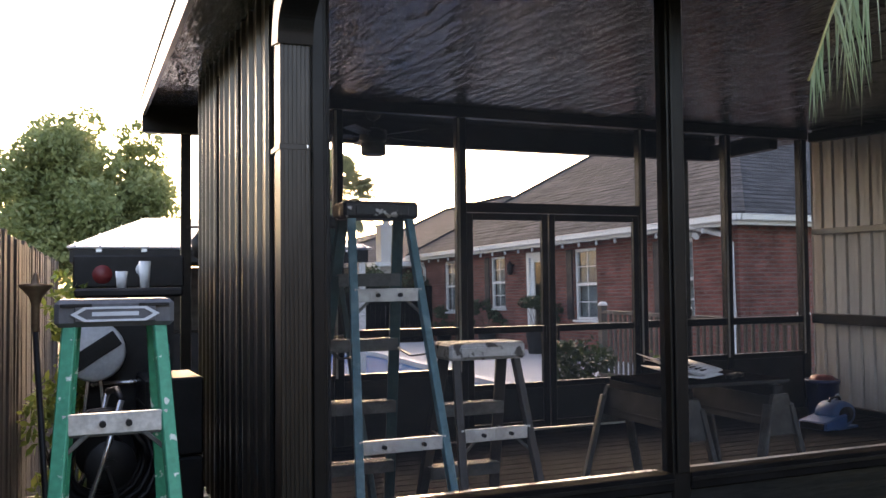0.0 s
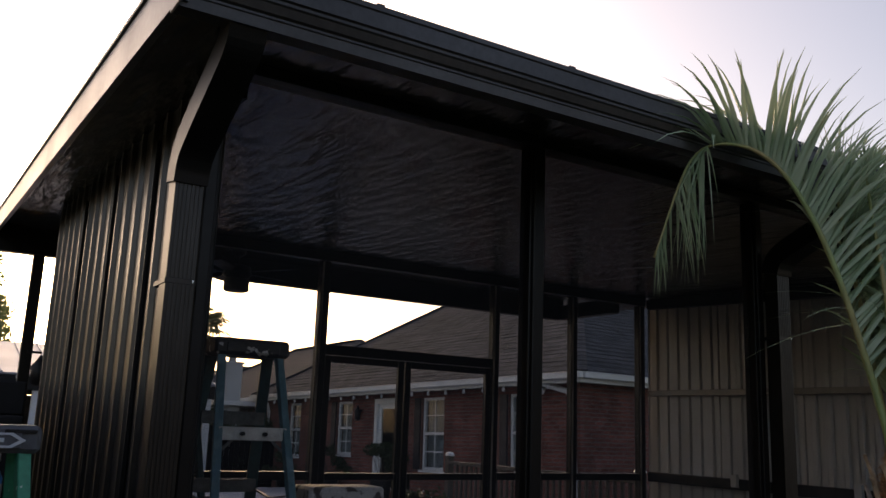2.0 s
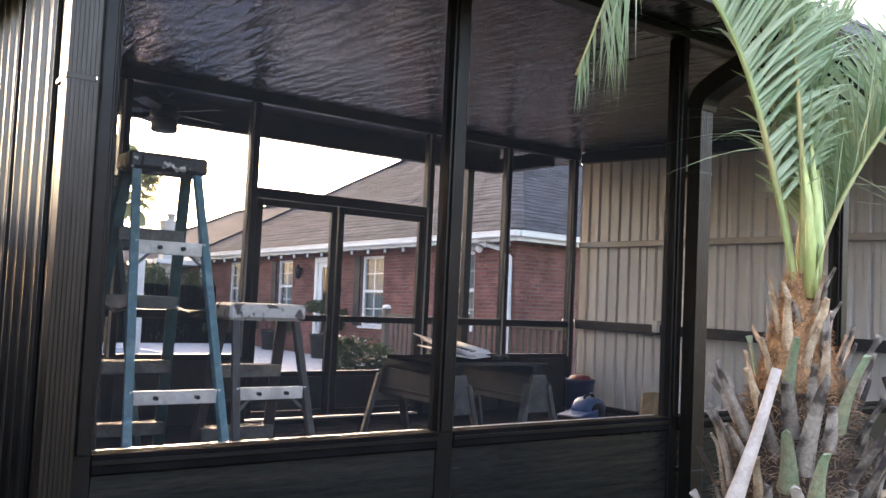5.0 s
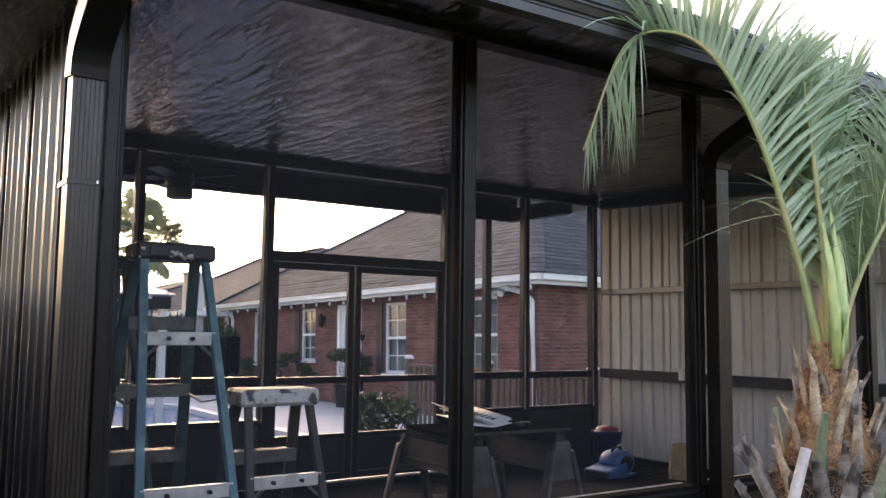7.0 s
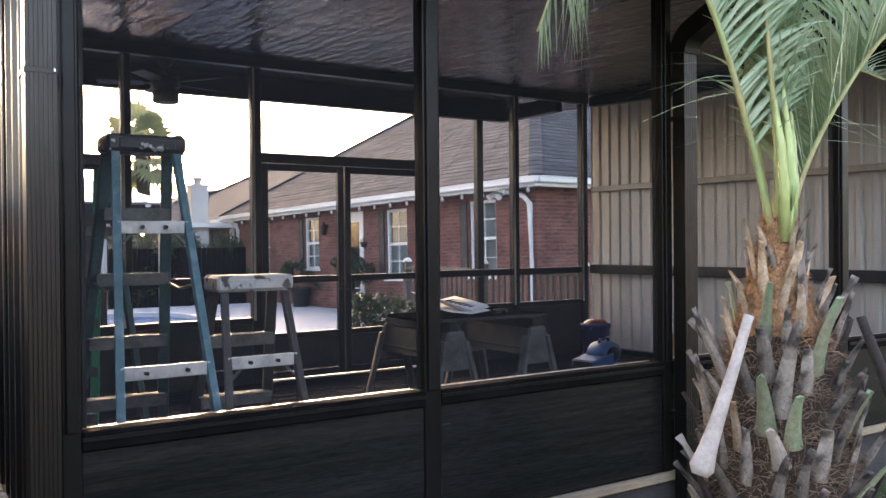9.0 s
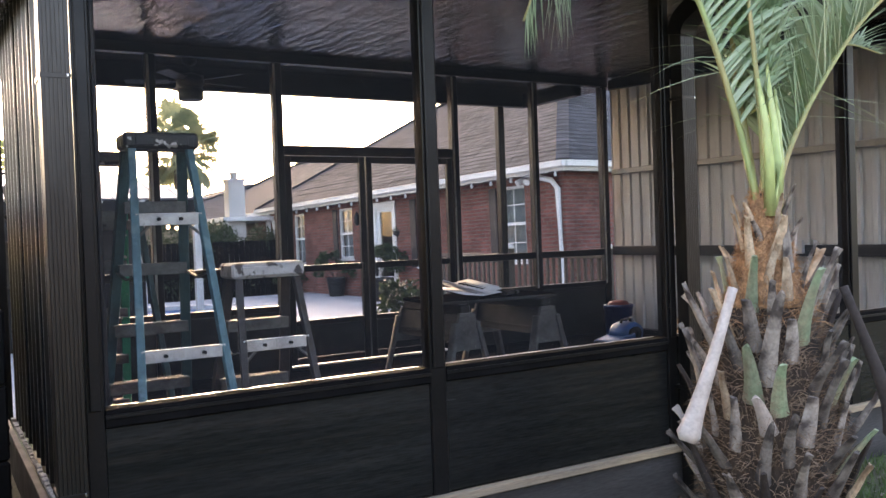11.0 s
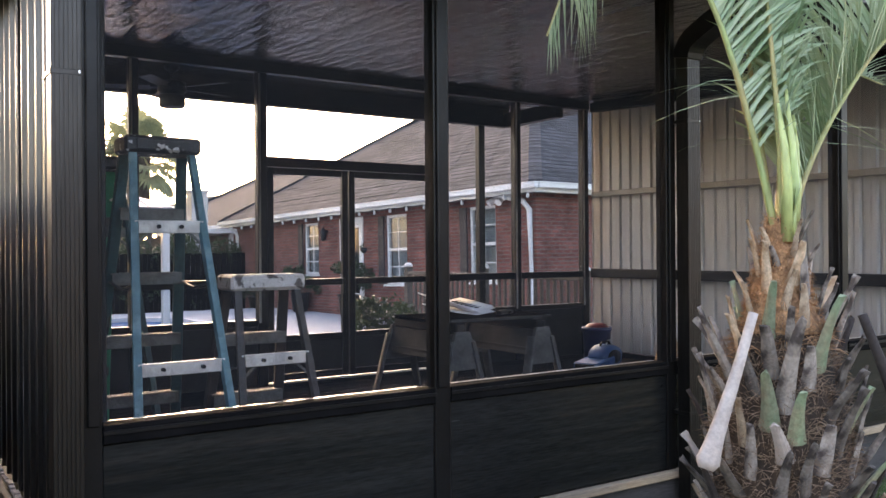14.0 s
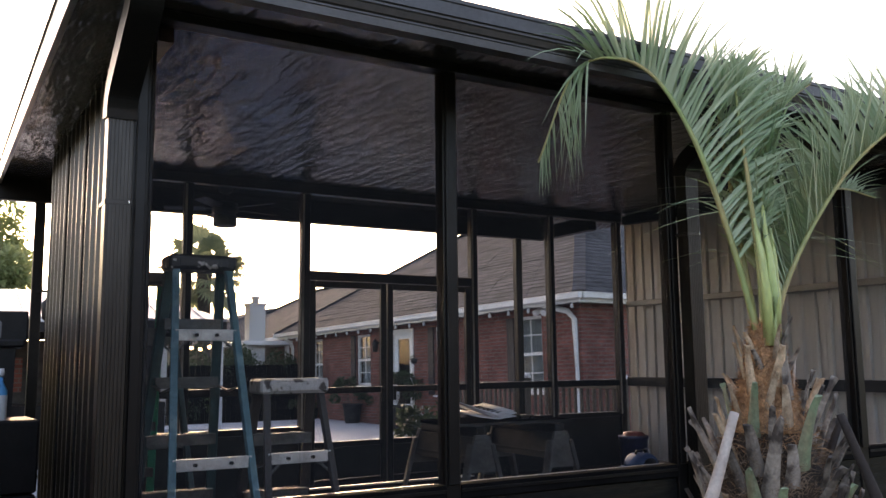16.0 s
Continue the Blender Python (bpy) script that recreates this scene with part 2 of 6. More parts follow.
def brick_material(name, c1, c2, mortar, w, hgt, gap, rough=0.85, bump=0.5):
    """Courses laid out in the local plane of a wall: across it and up."""
    m = bpy.data.materials.new(name)
    m.use_nodes = True
    n, l = m.node_tree.nodes, m.node_tree.links
    b = n["Principled BSDF"]
    tc, sep, add, com = n.new("ShaderNodeTexCoord"), n.new("ShaderNodeSeparateXYZ"), n.new("ShaderNodeMath"), n.new("ShaderNodeCombineXYZ")
    l.new(tc.outputs["Object"], sep.inputs["Vector"])
    l.new(sep.outputs["X"], add.inputs[0])
    l.new(sep.outputs["Y"], add.inputs[1])
    l.new(add.outputs["Value"], com.inputs["X"])
    l.new(sep.outputs["Z"], com.inputs["Y"])
    br = n.new("ShaderNodeTexBrick")
    br.inputs["Color1"].default_value, br.inputs["Color2"].default_value, br.inputs["Mortar"].default_value = (*c1, 1), (*c2, 1), (*mortar, 1)
    br.inputs["Scale"].default_value = 1.0
    br.inputs["Brick Width"].default_value, br.inputs["Row Height"].default_value, br.inputs["Mortar Size"].default_value = w, hgt, gap
    l.new(com.outputs["Vector"], br.inputs["Vector"])
    no = n.new("ShaderNodeTexNoise")
    no.inputs["Scale"].default_value, no.inputs["Detail"].default_value = 2.2, 5
    l.new(tc.outputs["Object"], no.inputs["Vector"])
    val = n.new("ShaderNodeMapRange")
    val.inputs["From Min"].default_value, val.inputs["From Max"].default_value = 0.3, 0.7
    val.inputs["To Min"].default_value, val.inputs["To Max"].default_value = 0.7, 1.25
    l.new(no.outputs["Fac"], val.inputs["Value"])
    hsv = n.new("ShaderNodeHueSaturation")
    l.new(br.outputs["Color"], hsv.inputs["Color"])
    l.new(val.outputs["Result"], hsv.inputs["Value"])
    l.new(hsv.outputs["Color"], b.inputs["Base Color"])
    b.inputs["Roughness"].default_value = rough
    b.inputs["Specular IOR Level"].default_value = 0.12
    bp = n.new("ShaderNodeBump")
    bp.inputs["Strength"].default_value, bp.inputs["Distance"].default_value, bp.invert = bump, 0.01, True
    l.new(br.outputs["Fac"], bp.inputs["Height"])
    l.new(bp.outputs["Normal"], b.inputs["Normal"])
    return m


def leaf_material(name, c1, c2, scale, glow=0.5, rough=0.5):
    """Thin leaf: diffuse with a soft sheen, and light let through it."""
    m = bpy.data.materials.new(name)
    m.use_nodes = True
    n, l = m.node_tree.nodes, m.node_tree.links
    b = n["Principled BSDF"]
    b.inputs["Roughness"].default_value = rough
    geo, no, tc = n.new("ShaderNodeNewGeometry"), n.new("ShaderNodeTexNoise"), n.new("ShaderNodeTexCoord")
    no.inputs["Scale"].default_value = scale
    l.new(tc.outputs["Object"], no.inputs["Vector"])
    add = n.new("ShaderNodeMath")
    add.operation = "ADD"
    half = n.new("ShaderNodeMath")
    half.operation = "MULTIPLY"
    half.inputs[1].default_value = 0.6
    l.new(geo.outputs["Random Per Island"], half.inputs[0])
    l.new(half.outputs["Value"], add.inputs[0])
    l.new(no.outputs["Fac"], add.inputs[1])
    rng = n.new("ShaderNodeMapRange")
    rng.inputs["From Min"].default_value, rng.inputs["From Max"].default_value = 0.4, 1.2
    l.new(add.outputs["Value"], rng.inputs["Value"])
    mix = n.new("ShaderNodeMix")
    mix.data_type = "RGBA"
    mix.inputs["A"].default_value, mix.inputs["B"].default_value = (*c1, 1), (*c2, 1)
    l.new(rng.outputs["Result"], mix.inputs["Factor"])
    l.new(mix.outputs["Result"], b.inputs["Base Color"])
    tr = n.new("ShaderNodeBsdfTranslucent")
    l.new(mix.outputs["Result"], tr.inputs["Color"])
    ms = n.new("ShaderNodeMixShader")
    ms.inputs["Fac"].default_value = glow
    l.new(b.outputs["BSDF"], ms.inputs[1])
    l.new(tr.outputs["BSDF"], ms.inputs[2])
    l.new(ms.outputs["Shader"], n["Material Output"].inputs["Surface"])
    return m


M["leaf"] = leaf_material("tree_leaf", (0.17, 0.22, 0.085), (0.3, 0.33, 0.15), 0.7, 0.45)
M["hedge"] = leaf_material("hedge_leaf", (0.025, 0.045, 0.018), (0.05, 0.075, 0.028), 1.5, 0.25)
M["shrub"] = leaf_material("shrub_leaf", (0.13, 0.21, 0.05), (0.26, 0.3, 0.08), 4, 0.4)
M["frond"] = leaf_material("palm_leaflet", (0.25, 0.37, 0.2), (0.5, 0.57, 0.38), 5, 0.25, 0.4)
M["frond_dark"] = leaf_material("far_palm_leaflet", (0.2, 0.24, 0.14), (0.32, 0.35, 0.2), 3, 0.4)
M["screen"] = screen_material()
M["glass"] = glass_material()
M["bulb"] = glow_material("warm_bulb", (1.0, 0.6, 0.25), 6.0)
M["brick"] = brick_material("red_brick", (0.24, 0.085, 0.066), (0.15, 0.055, 0.045), (0.17, 0.125, 0.11), 0.21, 0.075, 0.011)
M["shingle"] = brick_material("grey_shingle", (0.105, 0.108, 0.117), (0.074, 0.076, 0.083), (0.036, 0.037, 0.041), 0.33, 0.1, 0.012, 0.9, 0.7)


# ---- building blocks ----
def put_box(bm, lo, hi, bevel=0.0, m=None):
    lo, hi = Vector(lo), Vector(hi)
    r = bmesh.ops.create_cube(bm, size=1, matrix=Matrix.Translation((lo + hi) / 2) @ Matrix.Diagonal((*(hi - lo), 1)))
    vs = r["verts"]
    if bevel:
        es = list({e for v in vs for e in v.link_edges})
        g = bmesh.ops.bevel(bm, geom=es, offset=bevel, segments=1, affect="EDGES")
        vs = list({v for f in g["faces"] for v in f.verts} | {v for v in vs if v.is_valid})
    if m is not None:
        bmesh.ops.transform(bm, matrix=m, verts=vs)
    return vs


def put_beam(bm, a, b, w, d, bevel=0.0, up=(0, 0, 1)):
    """A straight bar from a to b, w wide and d deep."""
    a, b = Vector(a), Vector(b)
    z = (b - a).normalized()
    x = Vector(up).cross(z)
    x = x.normalized() if x.length > 1e-4 else Vector((1, 0, 0))
    y = z.cross(x)
    m = Matrix((x, y, z)).transposed().to_4x4()
    m.translation = a
    return put_box(bm, (-w / 2, -d / 2, 0), (w / 2, d / 2, (b - a).length), bevel, m)


def put_rod(bm, a, b, r1, r2=None, seg=10):
    a, b = Vector(a), Vector(b)
    q = (b - a).to_track_quat("Z", "Y").to_matrix().to_4x4()
    q.translation = (a + b) / 2
    return bmesh.ops.create_cone(bm, cap_ends=True, segments=seg, radius1=r1, radius2=r1 if r2 is None else r2, depth=(b - a).length, matrix=q)["verts"]


def put_tube(bm, pts, r, seg=8):
    """A round tube through points; r a number or one for each point."""
    pts = [Vector(p) for p in pts]
    rs = r if isinstance(r, (list, tuple)) else [r] * len(pts)
    rings = []
    for i, p in enumerate(pts):
        d = (pts[min(i + 1, len(pts) - 1)] - pts[max(i - 1, 0)]).normalized()
        q = d.to_track_quat("Z", "Y").to_matrix()
        rings.append([bm.verts.new(p + q @ Vector((math.cos(k * math.tau / seg) * rs[i], math.sin(k * math.tau / seg) * rs[i], 0))) for k in range(seg)])
    for a, b in zip(rings, rings[1:]):
        for k in range(seg):
            bm.faces.new((a[k], a[(k + 1) % seg], b[(k + 1) % seg], b[k]))
    bm.faces.new(list(reversed(rings[0])))
    bm.faces.new(rings[-1])


def put_lathe(bm, profile, seg=20, centre=(0, 0, 0)):
    """A turned form from (radius, height) pairs."""
    c = Vector(centre)
    rings = [[bm.verts.new(c + Vector((r * math.cos(k * math.tau / seg), r * math.sin(k * math.tau / seg), z))) for k in range(seg)] for r, z in profile]
    for a, b in zip(rings, rings[1:]):
        for k in range(seg):
            bm.faces.new((a[k], a[(k + 1) % seg], b[(k + 1) % seg], b[k]))
    bm.faces.new(list(reversed(rings[0])))
    bm.faces.new(rings[-1])


def put_prism(bm, outline, axis_lo, axis_hi, axis="x"):
    """An outline pushed along an axis: (y, z) along x, or (x, z) along y."""
    def p(a, b, s):
        return (s, a, b) if axis == "x" else (a, s, b)
    lo = [bm.verts.new(p(a, b, axis_lo)) for a, b in outline]
    hi = [bm.verts.new(p(a, b, axis_hi)) for a, b in outline]
    k = len(outline)
    for i in range(k):
        bm.faces.new((lo[i], lo[(i + 1) % k], hi[(i + 1) % k], hi[i]))
    bm.faces.new(list(reversed(lo)))
    bm.faces.new(hi)


def thing(name, x=0, y=0, z=0, rz=0, label="", category="", group="", kind=""):
    ob = new(name)
    ob.empty_display_size = 0.1
    ob.matrix_world = pose(x, y, z, 0, 0, rz)
    return tagged(ob, label, category, group, kind)


def part(name, bm, material, parent=None, label="", smooth=False):
    bmesh.ops.recalc_face_normals(bm, faces=bm.faces)
    me = bpy.data.meshes.new(name)
    bm.to_mesh(me)
    bm.free()
    if smooth:
        me.polygons.foreach_set("use_smooth", [True] * len(me.polygons))
    me.materials.append(M[material])
    ob = new(name, me)
    if parent:
        ob.parent = parent
    return tagged(ob, label)


def box(name, lo, hi, material, parent=None, label="", bevel=0.004):
    bm = bmesh.new()
    put_box(bm, lo, hi, bevel)
    return part(name, bm, material, parent, label)


def bar(name, a, b, w, d, material, parent=None, label="", bevel=0.003):
    bm = bmesh.new()
    put_beam(bm, a, b, w, d, bevel)
    return part(name, bm, material, parent, label)


def rod(name, a, b, r, material, parent=None, label="", r2=None, seg=12):
    bm = bmesh.new()
    put_rod(bm, a, b, r, r2, seg)
    return part(name, bm, material, parent, label)


def tube(name, pts, r, material, parent=None, label="", seg=8):
    bm = bmesh.new()
    put_tube(bm, pts, r, seg)
    return part(name, bm, material, parent, label, True)


def lathe(name, profile, material, parent=None, label="", seg=20, centre=(0, 0, 0)):
    bm = bmesh.new()
    put_lathe(bm, profile, seg, centre)
    return part(name, bm, material, parent, label, True)


def from_lists(name, verts, faces, material, parent=None, label="", smooth=False):
    me = bpy.data.meshes.new(name)
    me.from_pydata(verts, [], faces)
    me.validate()
    if smooth:
        me.polygons.foreach_set("use_smooth", [True] * len(me.polygons))
    me.materials.append(M[material])
    ob = new(name, me)
    if parent:
        ob.parent = parent
    return tagged(ob, label)


# ---- plan of the screened room (metres) ----
X0, X1 = 3.64, 9.85          # left and right walls
YF, YB, YE = 6.9, 10.9, 12.0  # front screen, back screen, outer beam
SILL, FLOOR = 0.57, 0.0
ROOF0, SLOPE = 2.715, 0.043


def under(y):
    """Height of the roof's underside."""
    return ROOF0 + SLOPE * (y - YF)


def ground_height(x, y):
    if 4.3 < x < 9.2 and 14.0 < y < 24.8:
        return -0.8
    return -0.42 - 0.02 * min(18, max(0, y - 24)) + 0.012 * noise.noise(Vector((x * 1.3, y * 1.3, 0)))


def fall(x, y):
    """How far the sloping yard lies below the level at the porch."""
    return -0.0255 * (y - 7) + 0.012 * (x - 6) - 0.01


# ---- ground ----
def build_ground():
    xs = sorted(set([-400, -120, -50, -25, -12, -6] + [-3 + 0.5 * i for i in range(50)] + [24, 30, 50, 120, 400]))
    ys = sorted(set([-400, -120, -50, -20, -10, -5] + [-2 + 0.5 * i for i in range(72)] + [36, 45, 70, 150, 400]))
    verts = [(x, y, ground_height(x, y)) for y in ys for x in xs]
    w = len(xs)
    faces = [(j * w + i, j * w + i + 1, (j + 1) * w + i + 1, (j + 1) * w + i) for j in range(len(ys) - 1) for i in range(w - 1)]
    tagged(from_lists("ground", verts, faces, "grass", smooth=True), "patchy lawn with bare earth and dry leaves", "ground", kind="structure")


build_ground()

# unseen plain wall added behind the camera to block low sky light and darken reflections
box("wall_yard", (-16, -7.3, -0.6), (26, -7.0, 4.0), "fence")
tagged(bpy.data.objects["wall_yard"], "plain unseen board wall added to block low sky light", "wall", kind="structure")

# ---- roof, gutter, beams ----
roof = thing("roof", label="dark shed roof of ribbed panels with black gutter", category="roof", kind="structure")


def sloped_slab(name, x0, x1, y0, y1, lift, thick, material, parent, label=""):
    bm = bmesh.new()
    put_prism(bm, [(y0, under(y0) + lift), (y1, under(y1) + lift), (y1, under(y1) + lift + thick), (y0, under(y0) + lift + thick)], x0, x1)
    return part(name, bm, material, parent, label)


sloped_slab("roof_panel", 3.30, 10.5, 6.32, 12.12, 0.012, 0.06, "gutter", roof)
bm = bmesh.new()
put_prism(bm, [(6.22, 2.57), (12.14, 2.86), (12.14, 3.02), (6.22, 2.735)], 3.27, 3.298)
part("rake_fascia", bm, "fascia", roof, "grey metal edge trim")
bm = bmesh.new()
put_prism(bm, [(6.22, 2.737), (12.14, 3.022), (12.14, 3.038), (6.22, 2.753)], 3.26, 3.32)
part("rake_flange", bm, "gutter", roof)


def build_gutter():
    """K-style gutter: a stepped face with fine ridges, open behind."""
    bm = bmesh.new()
    b = 2.556
    face = [(6.30, b), (6.235, b), (6.232, b + 0.035), (6.226, b + 0.037), (6.226, b + 0.045), (6.215, b + 0.05), (6.205, b + 0.075),
            (6.198, b + 0.08), (6.198, b + 0.09), (6.188, b + 0.094), (6.188, b + 0.15), (6.182, b + 0.154), (6.182, b + 0.172), (6.2, b + 0.176), (6.2, b + 0.166), (6.30, b + 0.15)]
    put_prism(bm, face, 3.275, 10.5)
    part("gutter", bm, "gutter", roof, "black stepped gutter")
    box("gutter_cap", (3.268, 6.19, b), (3.276, 6.31, b + 0.165), "fascia", roof)
    for i in range(8):
        x = 3.9 + i * 0.83
        box("gutter_strap", (x, 6.185, b + 0.172), (x + 0.03, 6.31, b + 0.182), "gutter", roof, bevel=0.002)


build_gutter()


def build_ceiling():
    """Ribbed underside in one mesh: shallow ribs running with the slope, a little wavy."""
    verts, faces = [], []
    y0, y1, ny = 6.33, 12.1, 24
    prof = []
    x = 3.31
    while x < 10.45:
        prof += [(x, 0.0), (x + 0.02, -0.003), (x + 0.045, -0.003), (x + 0.065, 0.0), (x + 0.15, 0.0015), (x + 0.23, 0.0)]
        x += 0.305
    for j in range(ny + 1):
        y = y0 + (y1 - y0) * j / ny
        for px, pz in prof:
            verts.append((px, y, under(y) + pz + 0.004 * noise.noise(Vector((px * 2.2, y * 0.9, 3)))))
    w = len(prof)
    for j in range(ny):
        for i in range(w - 1):
            faces.append((j * w + i, (j + 1) * w + i, (j + 1) * w + i + 1, j * w + i + 1))
    tagged(from_lists("ceiling", verts, faces, "ceiling", smooth=False), "glossy near-black ribbed metal ceiling", "ceiling", kind="structure")


build_ceiling()

beams = thing("porch_beam", label="black painted beams and posts under the back eave", category="beam", kind="structure")
box("beam", (3.27, 11.95, 2.705), (9.55, 12.05, under(12.0) + 0.009), "black_alu", beams)
box("side_beam", (9.45, 10.97, 2.70), (9.55, 11.948, 2.87), "black_alu", beams)
box("post", (3.60, 11.96, ground_height(3.6, 12) - 0.05), (3.69, 12.04, 2.703), "black_alu", beams)
box("post", (9.08, 11.96, ground_height(9.1, 12) - 0.05), (9.17, 12.04, 2.703), "black_alu", beams)


# ---- front screen wall ----
front = thing("wall_front", label="black aluminium screen wall with solid knee panels", category="screen wall", kind="structure")
FP = [(3.565, 3.632), (5.075, 5.16), (6.62, 6.69), (8.29, 8.385), (9.78, 9.86)]
for a, b in FP:
    box("post", (a, YF - 0.04, -0.04), (b, YF + 0.04, under(YF) - 0.05), "black_alu", front)
    box("post_bead", (a + 0.012, YF - 0.055, SILL), (b - 0.012, YF - 0.041, under(YF) - 0.052), "black_alu", front)
box("header", (3.565, YF - 0.05, under(YF) - 0.048), (X1, YF + 0.05, under(YF) - 0.004), "black_alu", front)
for (a0, a1), (b0, b1) in zip(FP, FP[1:]):
    box("sill_rail", (a1, YF - 0.045, SILL - 0.07), (b0, YF + 0.04, SILL), "sill", front)
    box("sill_bead", (a1, YF - 0.052, SILL - 0.035), (b0, YF - 0.046, SILL - 0.02), "black_alu", front, bevel=0.001)
    box("knee_panel", (a1, YF - 0.03, -0.03), (b0, YF + 0.02, SILL - 0.072), "knee", front, "dark wavy panel with horizontal sheen streaks in its colour")
    box("screen", (a1, YF + 0.002, SILL), (b0, YF + 0.004, under(YF) - 0.05), "screen", front, "dark insect screen", bevel=0)
    # added strip stands in for the sky's glint on the sill, brightest in the first bay
    box("sill_strip", (a1 + 0.01, YF + 0.041, SILL - 0.012), (b0 - 0.01, YF + 0.075, SILL - 0.002), "chrome" if a1 < 4 else "step_alu", front, "metal strip added as the sky glint on the sill", bevel=0.001)
box("base_strip", (X0 - 0.02, YF - 0.075, -0.075), (X1, YF - 0.032, -0.033), "raw_wood", front, "raw wooden base strip")
box("skirt_board", (X0 - 0.02, YF - 0.05, -0.5), (X1, YF - 0.01, -0.077), "skirt", front)


# ---- back screen wall with a double door ----
back = thing("wall_back", label="black screen wall with a double screen door", category="screen wall", kind="structure")
PLATE = under(YB) + 0.0
BP = [(X0 + 0.035, X0 + 0.1), (4.72, 4.80), (5.83, 5.92), (7.73, 7.81), (8.755, 8.835), (9.74, 9.83)]
for a, b in BP:
    box("post", (a, YB - 0.04, 0), (b, YB + 0.04, PLATE - 0.09), "black_alu", back)
    box("post_face", (a + 0.004, YB - 0.044, 0.56), (a + 0.026, YB - 0.0405, PLATE - 0.1), "cream_girt", back, "pale edge strip", bevel=0.001)
box("top_plate", (X0, YB - 0.045, PLATE - 0.088), (X1, YB + 0.045, PLATE + 0.005), "black_alu", back)
for i, ((a0, a1), (b0, b1)) in enumerate(zip(BP, BP[1:])):
    if i == 2:
        continue
    box("knee_panel", (a1, YB - 0.02, 0.0), (b0, YB + 0.02, 0.53), "plastic_black", back)
    box("knee_rail", (a1, YB - 0.035, 0.532), (b0, YB + 0.035, 0.585), "black_alu", back)
    box("chair_rail", (a1, YB - 0.03, 0.88), (b0, YB + 0.03, 0.95), "black_alu", back)
    box("screen", (a1, YB + 0.002, 0.586), (b0, YB + 0.004, 0.878), "screen", back, bevel=0)
    box("screen", (a1, YB + 0.002, 0.952), (b0, YB + 0.004, PLATE - 0.09), "screen", back, bevel=0)
box("door_header", (5.92, YB - 0.04, 1.96), (7.73, YB + 0.04, 2.05), "black_alu", back)
box("transom_screen", (5.92, YB + 0.002, 2.052), (7.73, YB + 0.004, PLATE - 0.09), "screen", back, bevel=0)
box("threshold", (5.92, YB - 0.05, 0.0), (7.73, YB + 0.05, 0.012), "step_alu", back)


def screen_door(name, x0, x1, handle_x):
    d = thing(name, (x0 + x1) / 2, YB, 0.02, label="closed black screen door with solid kick panel", category="door", kind="structure")
    w = (x1 - x0) / 2 - 0.004
    for s in (-1, 1):
        box("stile", (s * w - (0.06 if s > 0 else 0), -0.025, 0.0), (s * w + (0.06 if s < 0 else 0), 0.025, 1.935), "black_alu", d)
    for z0, z1 in ((0.0, 0.06), (0.36, 0.41), (0.86, 0.92), (1.875, 1.935)):
        box("rail", (-w + 0.062, -0.022, z0), (w - 0.062, 0.022, z1), "black_alu", d)
    box("kick_panel", (-w + 0.062, -0.012, 0.062), (w - 0.062, 0.012, 0.358), "plastic_black", d)
    box("screen", (-w + 0.062, 0.0, 0.412), (w - 0.062, 0.002, 0.858), "screen", d, bevel=0)
    box("screen", (-w + 0.062, 0.0, 0.922), (w - 0.062, 0.002, 1.873), "screen", d, bevel=0)
    h = box("door_handle", (handle_x - 0.012, -0.055, 0.78), (handle_x + 0.012, -0.026, 0.92), "black_alu", d)
    return d


screen_door("door_1", 5.92, 6.74, 0.35)
screen_door("door_2", 6.74 + 0.006, 7.73, -0.42)


# ---- corrugated side walls ----
def sheet(name, parent, x, y0, y1, z0, ztop, material, side, pitch=0.2286, label=""):
    """One corrugated sheet in the plane of x, ribs upright and pushed towards side; its top follows the roof."""
    prof, y = [], y0
    while y < y1 - 1e-6:
        for dy, dx in ((0, 0), (0.045, 0), (0.062, 0.02), (0.085, 0.02), (0.10, 0.0), (0.14, 0.0), (0.148, 0.006), (0.16, 0.006), (0.168, 0.0), (0.2, 0.0)):
            if y + dy < y1:
                prof.append((y + dy, dx))
        y += pitch
    prof.append((y1, 0))
    verts, faces = [], []
    steps = 10
    for yy, dx in prof:
        for k in range(steps + 1):
            zz = z0 + (ztop(yy) - z0) * k / steps
            bow = 0.0025 * noise.noise(Vector((yy * 2, zz * 1.2, 5)))
            verts.append((x + side * (dx + bow), yy, zz))
    n = steps + 1
    for i in range(len(prof) - 1):
        for k in range(steps):
            faces.append((i * n + k, (i + 1) * n + k, (i + 1) * n + k + 1, i * n + k + 1))
    ob = from_lists(name, verts, faces, material, parent, label)
    so = ob.modifiers.new("thickness", "SOLIDIFY")
    so.thickness, so.offset = 0.0015, 0
    return ob


left = thing("wall_left", label="dark bronze corrugated metal wall", category="wall", kind="structure")
YW = [6.96 + 0.915 * i for i in range(5)]
YW[-1] = 10.75
for i, (a, b) in enumerate(zip(YW, YW[1:])):
    sheet("panel", left, X0 - 0.004 * (i % 2), a, b - 0.012, -0.12, lambda y: under(y) - 0.006, "bronze", -1)
    box("seam", (X0 - 0.022, b - 0.014, -0.1), (X0 - 0.003, b - 0.002, under(b) - 0.11), "plastic_black", left, bevel=0.002)
box("inner_lining", (X0 + 0.01, 6.96, 0), (X0 + 0.03, 10.84, under(6.9) - 0.12), "plastic_black", left)
sloped_slab("top_beam", X0 + 0.032, X0 + 0.1, 6.96, 10.84, -0.115, 0.105, "black_alu", left)
box("skirt_board", (X0 - 0.10, 6.85, -0.5), (X0 - 0.06, 10.85, -0.13), "skirt", left)
